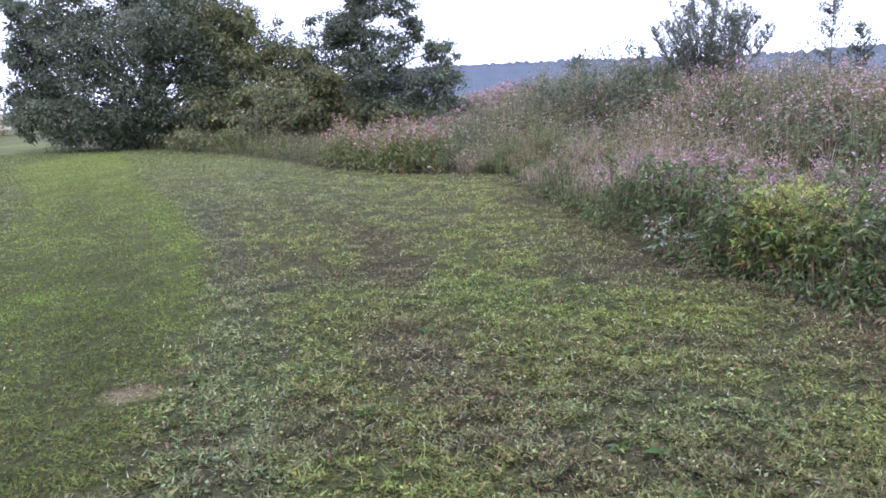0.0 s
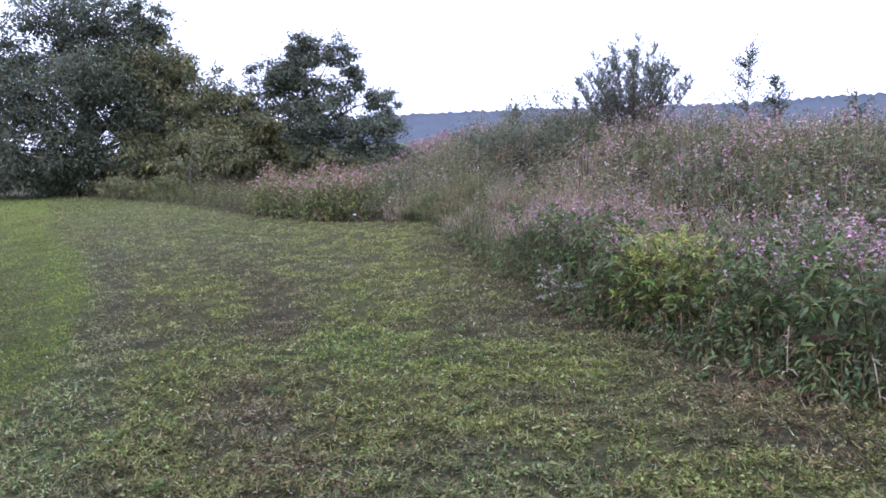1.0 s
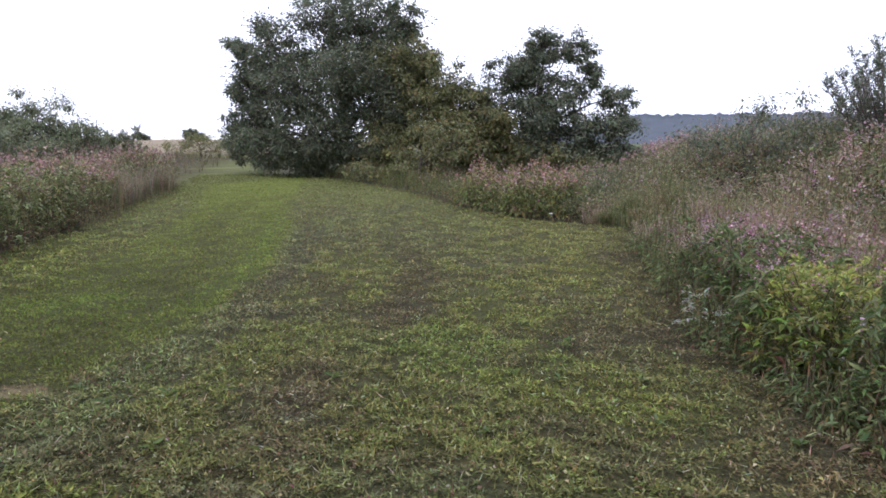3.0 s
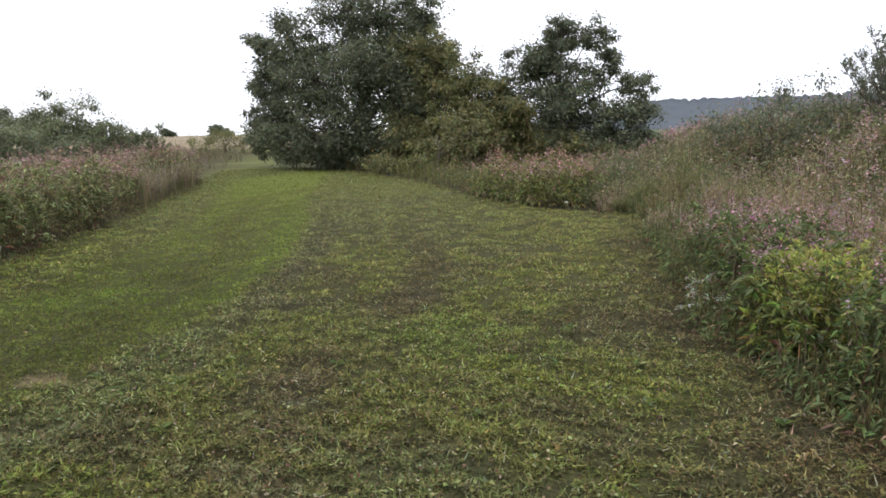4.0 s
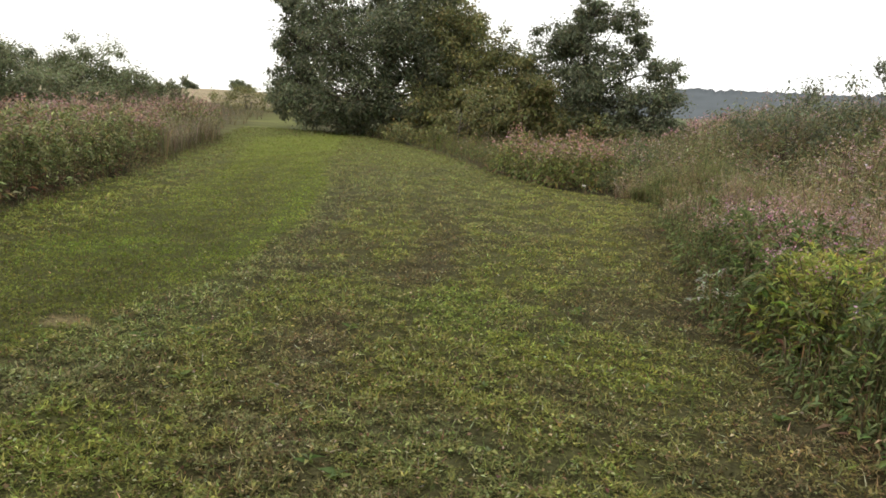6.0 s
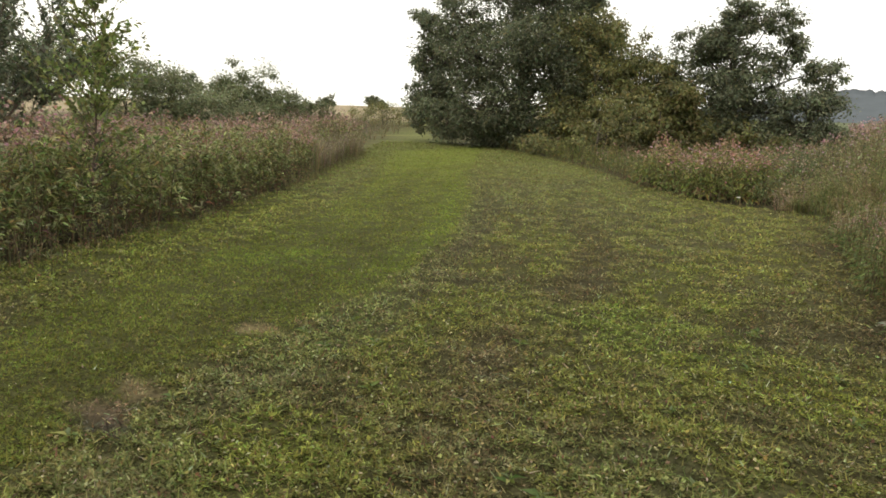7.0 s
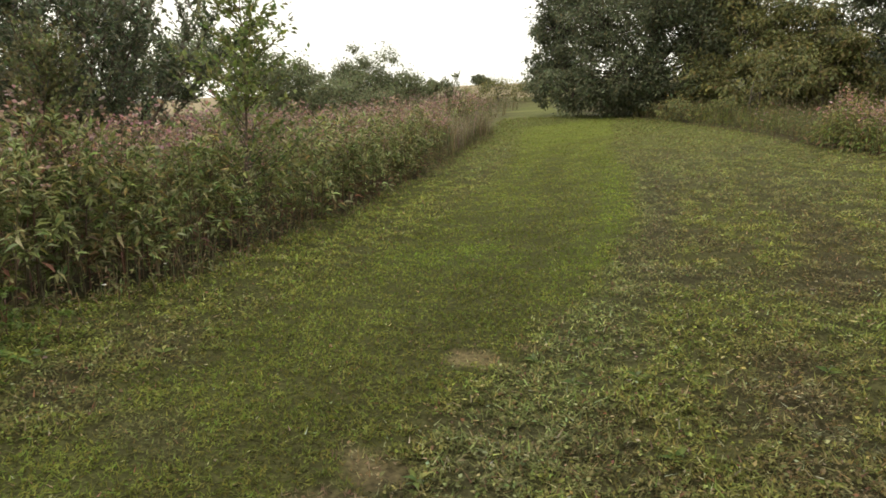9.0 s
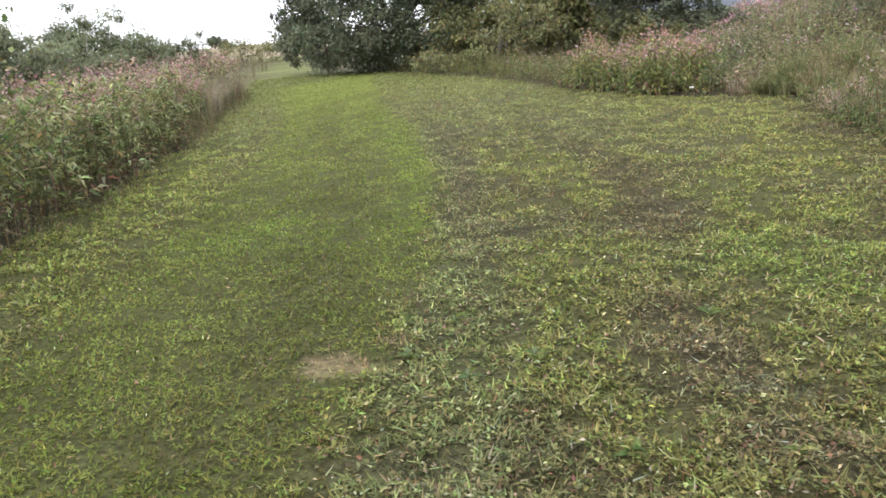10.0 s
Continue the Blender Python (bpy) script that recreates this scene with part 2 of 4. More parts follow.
def part(name, me, parent, label=""):
    ob = new(name, me)
    ob.parent = parent
    return tagged(ob, label)


def thing(name, x, y, label, category, group="", turn=0.0, sink=0.03):
    ob = new(name)
    ob.matrix_basis = pose(x, y, float(land(x, y)) - sink, 0, 0, turn)
    return tagged(ob, label, category, group)


def unit(v):
    return v / np.maximum(np.linalg.norm(v, axis=-1, keepdims=True), 1e-9)


LANCE = np.array([(0, 0, 0), (0.38, 0.5, 0.13), (0.38, -0.5, 0.13), (0.5, 0, 0), (1, 0, -0.16)])
LANCE_TRIS = [(0, 3, 1), (0, 2, 3), (1, 3, 4), (3, 2, 4)]
DIAMOND = np.array([(0, 0, 0), (0.45, 0.5, 0.08), (0.45, -0.5, 0.08), (1, 0, -0.08)])
DIAMOND_TRIS = [(0, 2, 3), (0, 3, 1)]
SLIVER = np.array([(0, 0.5, 0), (0, -0.5, 0), (1, 0, -0.1)])
SLIVER_TRIS = [(0, 1, 2)]


def leaves(batch, p, d, length, width, tint, m=0, shape="lance", rng=RNG):
    """Leaves at p that point along d."""
    pts, tris = {"lance": (LANCE, LANCE_TRIS), "diamond": (DIAMOND, DIAMOND_TRIS), "sliver": (SLIVER, SLIVER_TRIS)}[shape]
    d = unit(d)
    up = np.zeros_like(d)
    up[:, 2] = 1
    flat = np.abs(d[:, 2]) > 0.97
    up[flat] = (1, 0, 0)
    side = unit(np.cross(d, up))
    n = np.cross(side, d)
    roll = rng.normal(0, 0.5, len(p))[:, None]
    side, n = side * np.cos(roll) + n * np.sin(roll), n * np.cos(roll) - side * np.sin(roll)
    length, width = np.broadcast_to(length, len(p))[:, None, None], np.broadcast_to(width, len(p))[:, None, None]
    v = p[:, None] + length * (pts[None, :, :1] * d[:, None] + pts[None, :, 2:] * n[:, None]) + width * pts[None, :, 1:2] * side[:, None]
    batch.add(v, tris, tint, m)


def sticks(batch, a, b, ra, rb, tint, m=1, sides=3):
    """Tapered straight pieces of stem from a to b."""
    d = unit(b - a)
    ref = np.where(np.abs(d[:, 2:]) > 0.9, np.array([[1.0, 0, 0]]), np.array([[0, 0, 1.0]]))
    s = unit(np.cross(d, ref))
    t = np.cross(s, d)
    ang = np.arange(sides) * 2 * math.pi / sides
    ring = np.cos(ang)[None, :, None] * s[:, None] + np.sin(ang)[None, :, None] * t[:, None]
    ra, rb = np.broadcast_to(ra, len(a))[:, None, None], np.broadcast_to(rb, len(a))[:, None, None]
    v = np.concatenate([a[:, None] + ra * ring, b[:, None] + rb * ring], 1)
    tris = []
    for i in range(sides):
        j = (i + 1) % sides
        tris += [(i, j, sides + j), (i, sides + j, sides + i)]
    batch.add(v, tris, tint, m)


def vary(base, n, rng, light=0.25, hue=0.12):
    """n colours round a base colour."""
    c = np.array(base)[None] * np.exp(rng.normal(0, light, (n, 1))) * np.exp(rng.normal(0, hue, (n, 3)))
    return np.clip(c, 0.01, 0.85)


def pick(palette, n, rng, light=0.22, hue=0.1):
    """n colours from a palette of (share, colour)."""
    share = np.array([s for s, _ in palette], float)
    which = rng.choice(len(palette), n, p=share / share.sum())
    base = np.array([c for _, c in palette])[which]
    return np.clip(base * np.exp(rng.normal(0, light, (n, 1))) * np.exp(rng.normal(0, hue, (n, 3))), 0.008, 0.85)


GREENS = [(5, (0.125, 0.17, 0.06)), (4, (0.165, 0.21, 0.08)), (2, (0.22, 0.24, 0.1)), (1, (0.22, 0.18, 0.07)), (2, (0.085, 0.12, 0.045))]
PALE_GREENS = [(4, (0.165, 0.2, 0.085)), (3, (0.25, 0.27, 0.14)), (3, (0.12, 0.155, 0.06)), (1, (0.26, 0.2, 0.09)), (2, (0.085, 0.11, 0.05))]
BED_GREENS = [(4, (0.24, 0.265, 0.11)), (4, (0.38, 0.4, 0.21)), (3, (0.16, 0.195, 0.07)), (1, (0.32, 0.26, 0.11)), (2, (0.09, 0.12, 0.045))]
YELLOWS = [(4, (0.23, 0.25, 0.06)), (3, (0.17, 0.215, 0.05)), (1, (0.28, 0.23, 0.07)), (1, (0.11, 0.15, 0.045))]
TANS = [(4, (0.25, 0.21, 0.115)), (4, (0.21, 0.2, 0.09)), (2, (0.29, 0.21, 0.16)), (3, (0.15, 0.17, 0.07)), (1, (0.15, 0.11, 0.07))]
PINKS = [(4, (0.45, 0.25, 0.32)), (3, (0.5, 0.34, 0.38)), (2, (0.42, 0.19, 0.32)), (3, (0.38, 0.26, 0.22)), (0.5, (0.6, 0.5, 0.52))]
RUSTS = [(4, (0.38, 0.26, 0.21)), (3, (0.45, 0.32, 0.28)), (2, (0.34, 0.28, 0.17)), (2, (0.44, 0.25, 0.27)), (1, (0.22, 0.16, 0.1))]
BROWNS = [(3, (0.19, 0.125, 0.075)), (2, (0.2, 0.13, 0.08)), (2, (0.12, 0.1, 0.05)), (1, (0.2, 0.1, 0.07))]


def plants(batch, base, h, rng, count=40, leaf=0.11, slim=0.28, spread=0.26, low=0.18, leaf_tones=GREENS, flower_tones=PINKS,
           flowers=14, flower=0.026, stem_tone=(0.12, 0.1, 0.05), shape="lance", only="", droop=0.45, twigs=5, whorls=0):
    """Tall herbs on stems: leaves all round, flowers at the top. base: (n, 3) feet, h: (n,) heights."""
    n = len(base)
    lean = rng.normal(0, 0.12, (n, 2)) * h[:, None]

    def up_stem(i, f):
        return base[i] + np.c_[lean[i] * (f * f)[:, None], h[i] * f]

    if only in ("", "stem"):
        i = np.repeat(np.arange(n), 3)
        f = np.tile([0.0, 0.4, 0.75], n)
        r = np.tile([0.009, 0.007, 0.005], n)
        sticks(batch, up_stem(i, f), up_stem(i, f + np.tile([0.4, 0.35, 0.25], n)), r, r * 0.75, vary(stem_tone, 3 * n, rng), 1)
        q = n * twigs
        i = np.repeat(np.arange(n), twigs)
        f = rng.uniform(0.3, 0.85, q)
        a = rng.uniform(0, 2 * math.pi, q)
        reach = spread * h[i] * rng.uniform(0.4, 0.9, q)
        p = up_stem(i, f)
        if q:
            sticks(batch, p, p + np.c_[np.cos(a) * reach, np.sin(a) * reach, reach * rng.uniform(0.5, 1.4, q)], 0.0045, 0.002, vary(stem_tone, q, rng), 1)
    if only in ("", "leaf"):
        i = np.repeat(np.arange(n), count)
        f = low + (1 - low) * rng.random(n * count) ** 0.8
        a = rng.uniform(0, 2 * math.pi, n * count)
        out = spread * h[i] * np.sqrt(rng.random(n * count)) * (1.15 - 0.6 * f)
        if whorls:
            # side shoots, each ending in a star of leaves
            shoot = rng.integers(0, whorls, n * count)
            sa, sf, so = (rng.random((n, whorls))[i, shoot] for _ in range(3))
            f = low + (1 - low) * sf ** 0.7 + rng.normal(0, 0.02, n * count)
            reach = spread * h[i] * so ** 0.6 * (1.2 - 0.75 * f)
            side = np.c_[np.cos(2 * math.pi * sa) * reach, np.sin(2 * math.pi * sa) * reach, np.zeros(n * count)]
            out = out * 0.08
        radial = np.c_[np.cos(a), np.sin(a), np.zeros(n * count)]
        p = up_stem(i, f) + radial * out[:, None] + (side if whorls else 0)
        d = radial + rng.normal(0, 0.25, (n * count, 3))
        d[:, 2] += rng.normal(-droop, 0.35, n * count) + 0.9 * (f > 0.9)
        size = leaf * rng.uniform(0.6, 1.25, n * count) * (1.1 - 0.45 * f)
        tone = pick(leaf_tones, n * count, rng) * np.exp(rng.normal(0, 0.12, n))[i][:, None]
        dead = rng.random(n * count) < 0.35 * ease(0.42 - f, 0, 0.2)
        tone[dead] = pick(BROWNS, int(dead.sum()), rng)
        leaves(batch, p, d, size, size * slim, tone, 0, shape, rng)
    if flowers and only in ("", "flower"):
        i = np.repeat(np.arange(n), flowers)
        heads = max(1, flowers // 5)
        at = (i, np.tile(np.arange(flowers) % heads, n))
        f = rng.uniform(0.88, 1.13, (n, heads))[at]
        a = rng.uniform(0, 2 * math.pi, (n, heads))[at]
        out = (spread * h[:, None] * 0.9 * rng.random((n, heads)))[at]
        p = up_stem(i, f) + np.c_[np.cos(a) * out, np.sin(a) * out, np.zeros(n * flowers)] + rng.normal(0, 1, (n * flowers, 3)) * np.array([0.026, 0.026, 0.05]) * max(0.8, flower / 0.03)
        d = rng.normal(0, 1, (n * flowers, 3))
        size = flower * rng.uniform(0.6, 1.4, n * flowers)
        tone = pick(flower_tones, n * flowers, rng)
        for _ in range(2):
            leaves(batch, p, d + rng.normal(0, 0.7, d.shape), size, size * 0.9, tone, 2, "diamond", rng)


HERB = [LEAF, STEM, PETAL]


def feet(x, y):
    return np.c_[x, y, land(x, y) - 0.02]


def grasses(batch, base, h, rng, blades=14, tones=TANS, plume=True):
    """Tussocks of tall seeding grass: arching blades and loose plumes."""
    n = len(base)
    i = np.repeat(np.arange(n), blades)
    k = n * blades
    a = rng.uniform(0, 2 * math.pi, k)
    radial = np.c_[np.cos(a), np.sin(a), np.zeros(k)]
    p = base[i] + radial * rng.uniform(0, 0.09, k)[:, None]
    hh = h[i] * rng.uniform(0.55, 1.05, k)
    mid = p + radial * (0.08 * hh)[:, None] + np.array([0, 0, 1]) * (0.6 * hh)[:, None]
    tip = p + radial * (0.5 * hh * rng.uniform(0.4, 1.3, k))[:, None] + np.array([0, 0, 1]) * hh[:, None]
    tone = pick(tones, k, rng)
    wid = rng.uniform(0.004, 0.01, k)
    side = np.c_[-np.sin(a), np.cos(a), np.zeros(k)] * wid[:, None]
    batch.add(np.stack([p - side, p + side, mid + side, mid - side, tip], 1), [(0, 1, 2), (0, 2, 3), (3, 2, 4)], tone, 0)
    if plume:
        q = 6
        j = np.repeat(np.arange(k), q)
        f = rng.uniform(0.45, 1.0, k * q)[:, None]
        s = mid[j] * (1 - f) + tip[j] * f + rng.normal(0, 0.02, (k * q, 3))
        leaves(batch, s, rng.normal(0, 1, (k * q, 3)) + np.array([0, 0, 0.8]), rng.uniform(0.025, 0.06, k * q), 0.016, pick(tones, k * q, rng) * 1.2, 2, "diamond", rng)


def tube(points, radii, tone, rng, sides=7):
    """A bent, tapering limb as one mesh."""
    b = Batch()
    pts = np.array(points, float)
    d = unit(np.gradient(pts, axis=0))
    ref = np.array([0.31, 0.95, 0.05])
    s = unit(np.cross(d, ref))
    t = np.cross(s, d)
    ang = np.arange(sides) * 2 * math.pi / sides
    rough = 1 + rng.normal(0, 0.06, (len(pts), sides))
    ring = pts[:, None] + (np.cos(ang)[None, :, None] * s[:, None] + np.sin(ang)[None, :, None] * t[:, None]) * (np.array(radii)[:, None] * rough)[..., None]
    tris = []
    for r in range(len(pts) - 1):
        for i in range(sides):
            j = (i + 1) % sides
            tris += [(r * sides + i, r * sides + j, (r + 1) * sides + j), (r * sides + i, (r + 1) * sides + j, (r + 1) * sides + i)]
    b.add(ring.reshape(1, -1, 3), tris, np.array([tone]), 0)
    return b


def bend(a, b, rng, n=6, sag=0.08):
    a, b = np.array(a, float), np.array(b, float)
    f = np.linspace(0, 1, n)[:, None]
    span = np.linalg.norm(b - a)
    arch = np.sin(f * math.pi) * rng.normal(0, sag, 3) * span + np.sin(f * 2 * math.pi) * rng.normal(0, sag * 0.5, 3) * span
    return a + (b - a) * f + arch


def tree(name, x, y, label, category, lobes, seed, leaf=0.13, per=260, tones=GREENS, trunks=1, girth=0.2, slim=0.55, bark=(0.1, 0.085, 0.07), group="", fork=0.25):
    """A tree or bush: trunk, limbs that reach into each lobe of the crown, and a crown of single leaves.
    lobes: (dx, dy, height, radius across, radius up) of the crown's masses, from the foot."""
    rng = np.random.default_rng(seed)
    whole = thing(name, x, y, label, category, group, sink=0.08)
    top = max(l[2] for l in lobes)
    crown, twigs = Batch(), Batch()
    stems = []
    for k in range(trunks):
        a = 2 * math.pi * k / trunks + rng.uniform(0, 1)
        foot = np.array([math.cos(a), math.sin(a), 0]) * (0.0 if trunks == 1 else girth * 1.6)
        end = foot + np.array([rng.normal(0, 0.05) * top + foot[0] * 2.5, rng.normal(0, 0.05) * top + foot[1] * 2.5, top * rng.uniform(0.62, 0.8)])
        line = bend(foot, end, rng, 8, 0.04)
        stems.append(line)
        part("trunk", tube(line, np.linspace(girth, girth * 0.25, 8), bark, rng).mesh("trunk", [BARK], True), whole)
    for li, (dx, dy, hz, rr, rz) in enumerate(lobes):
        centre = np.array([dx, dy, hz])
        line = stems[li % len(stems)]
        start = line[int(np.clip(len(line) * (fork + 0.5 * hz / top * rng.uniform(0.5, 1)), 1, len(line) - 2))]
        limb = bend(start, centre, rng, 7, 0.07)
        part("limb", tube(limb, np.linspace(girth * 0.34, girth * 0.08, 7), bark, rng, 6).mesh("limb", [BARK], True), whole)
        clumps = max(8, int(22 * (rr * rr * rz) ** 0.5))
        u = unit(rng.normal(0, 1, (clumps, 3)))
        cc = centre + u * (rng.random((clumps, 1)) ** 0.45) * np.array([rr, rr, rz])
        sticks(twigs, np.repeat(centre[None], clumps, 0) + rng.normal(0, 0.12, (clumps, 3)) * rr, cc + (cc - centre) * 0.12, girth * 0.09, girth * 0.03, vary(bark, clumps, rng), 0)
        size = 0.3 * ((rr + rz) / 2) ** 0.8 * rng.uniform(0.6, 1.3, clumps)
        k = clumps * per // 7
        i = rng.integers(0, clumps, k)
        off = rng.normal(0, 0.5, (k, 3)) * size[i][:, None] * np.array([1, 1, 0.75])
        p = cc[i] + off
        d = off + rng.normal(0, 0.35, (k, 3)) * size[i][:, None] + np.array([0, 0, -0.15])
        clump_tone = np.exp(rng.normal(0, 0.14, clumps))[i][:, None]
        ls = leaf * rng.uniform(0.6, 1.35, k)
        leaves(crown, p, d, ls, ls * slim, pick(tones, k, rng, 0.14, 0.07) * clump_tone, 0, "diamond", rng)
    tagged(part("branchwork", twigs.mesh("branchwork", [BARK]), whole), kind="stuff")
    tagged(part("crown", crown.mesh("crown", [LEAF]), whole), kind="stuff")
    return whole


def sapling(name, x, y, h, label, category, seed, leaf=0.06, branches=16, per=26, spread=0.3, tones=GREENS, bark=(0.13, 0.1, 0.08), slim=0.55, stems=1, rise=0.9, low=0.12, group=""):
    """A young, open tree: thin leaders, upswept twigs, single leaves set along them."""
    rng = np.random.default_rng(seed)
    whole = thing(name, x, y, label, category, group, sink=0.05)
    crown, twigs = Batch(), Batch()
    for k in range(stems):
        a = 2.4 * k + rng.uniform(0, 0.6)
        out = 0.08 if stems == 1 else math.sqrt((k + 0.3) / stems)
        lean, hh = spread * h * out, h * (1.0 - 0.42 * out ** 2.2) * rng.uniform(0.9, 1.05)
        f9 = np.linspace(0, 1, 9)
        line = np.c_[math.cos(a) * lean * f9 ** 0.8, math.sin(a) * lean * f9 ** 0.8, hh * f9] + np.sin(f9 * math.pi)[:, None] * rng.normal(0, 0.02 * h, 3)
        part("trunk", tube(line, np.linspace(0.006 + 0.006 * h, 0.003, 9), bark, rng, 6).mesh("trunk", [BARK], True), whole)
        f = low + (0.97 - low) * rng.random(branches) ** 0.85
        at = np.array([[np.interp(q, f9, line[:, c]) for c in range(3)] for q in f])
        b = rng.uniform(0, 2 * math.pi, branches)
        wide = spread if stems == 1 else 0.17
        reach = h * wide * (1.12 - 0.85 * f) * rng.uniform(0.5, 1.2, branches)
        tip = at + np.c_[np.cos(b) * reach, np.sin(b) * reach, reach * rise * rng.uniform(0.5, 1.6, branches)]
        sticks(twigs, at, tip, 0.003 + 0.0015 * h, 0.0015, vary(bark, branches, rng), 0)
        i = np.repeat(np.arange(branches), per)
        g = rng.uniform(0.12, 1.04, branches * per)[:, None]
        p = at[i] * (1 - g) + tip[i] * g + rng.normal(0, 0.3 * leaf, (branches * per, 3))
        d = unit(tip - at)[i] * 0.9 + rng.normal(0, 0.75, (branches * per, 3))
        ls = leaf * rng.uniform(0.55, 1.3, branches * per)
        leaves(crown, p, d, ls, ls * slim, pick(tones, branches * per, rng), 0, "diamond", rng)
    tagged(part("branchwork", twigs.mesh("branchwork", [BARK]), whole), kind="stuff")
    tagged(part("crown", crown.mesh("crown", [LEAF]), whole), kind="stuff")
    return whole


# ---------------------------------------------------------------- the ground
def spaced(a, b, step, far, growth=1.13):
    mid = np.arange(a, b, step)
    out, s = [], step
    hi, lo = [mid[-1]], [mid[0]]
    while hi[-1] < far:
        s *= growth
        hi.append(hi[-1] + s)
    s = step
    while lo[-1] > -far:
        s *= growth
        lo.append(lo[-1] - s)
    return np.concatenate([lo[:0:-1], mid, hi[1:]])


GX, GY = spaced(-9.0, 4.5, 0.065, 900), spaced(1.0, 12.0, 0.065, 900)
gx, gy = np.meshgrid(GX, GY)
gz = land(gx, gy)
near = ease(26 - np.hypot(gx, gy), 0, 12)
rough_turf = 1 - 0.6 * lawn_smooth(gx, gy)
gz = gz + near * rough_turf * (0.045 * (wave(gx, gy, 0.17, 3) - 0.5) + 0.03 * (wave(gx, gy, 0.37, 5) - 0.5)) + near * 0.05 * (wave(gx, gy, 1.4, 6) - 0.5)
for bx, by, brx, bry, _ in BARE:
    gz = gz - 0.018 * blot(gx, gy, bx, by, brx, bry)
gz = gz - 0.03 * rut(gx, gy) - 0.015 * worn(gx, gy)
ground = Batch()
cols = len(GX)
quad = (np.arange(len(GY) - 1)[:, None] * cols + np.arange(cols - 1)[None]).ravel()
# ground coloured darker near the walk, so gaps between blades read dark
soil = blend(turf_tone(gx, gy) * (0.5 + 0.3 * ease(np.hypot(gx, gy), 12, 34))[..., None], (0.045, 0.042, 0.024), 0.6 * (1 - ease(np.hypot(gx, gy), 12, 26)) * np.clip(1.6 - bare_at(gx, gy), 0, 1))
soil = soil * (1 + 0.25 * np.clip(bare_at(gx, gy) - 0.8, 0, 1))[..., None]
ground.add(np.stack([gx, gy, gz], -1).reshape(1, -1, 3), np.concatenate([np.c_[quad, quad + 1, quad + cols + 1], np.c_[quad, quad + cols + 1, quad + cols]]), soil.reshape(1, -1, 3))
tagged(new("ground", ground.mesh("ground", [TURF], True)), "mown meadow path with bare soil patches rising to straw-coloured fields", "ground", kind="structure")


def ground_at(x, y):
    """The height of the built ground's turf near the walk."""
    n = ease(26 - np.hypot(x, y), 0, 12)
    r = 1 - 0.6 * lawn_smooth(x, y)
    return land(x, y) + n * r * (0.045 * (wave(x, y, 0.17, 3) - 0.5) + 0.03 * (wave(x, y, 0.37, 5) - 0.5)) + n * 0.05 * (wave(x, y, 1.4, 6) - 0.5)


# ---------------------------------------------------------------- the lawn's grass and clover
def on_lawn(n, rng, power=0.72, r0=1.3, r1=17.0, margin=0.25):
    u = rng.random(n)
    r = (r0 ** power + u * (r1 ** power - r0 ** power)) ** (1 / power)
    a = np.radians(rng.uniform(-95, 50, n))
    x, y = 1.0 + r * np.sin(a), 0.5 + r * np.cos(a)
    ok = (left_of(x, y) < margin) & (right_of(x, y) < margin) & (y > -0.5)
    return x[ok], y[ok], r[ok]


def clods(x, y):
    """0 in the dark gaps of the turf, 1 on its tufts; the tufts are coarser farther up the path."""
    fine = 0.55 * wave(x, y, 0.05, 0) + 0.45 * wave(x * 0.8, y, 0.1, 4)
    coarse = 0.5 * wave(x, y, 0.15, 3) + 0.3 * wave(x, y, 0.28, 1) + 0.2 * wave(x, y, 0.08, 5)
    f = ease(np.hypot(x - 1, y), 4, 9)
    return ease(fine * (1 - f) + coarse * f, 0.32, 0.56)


rng = np.random.default_rng(21)
grass = Batch()
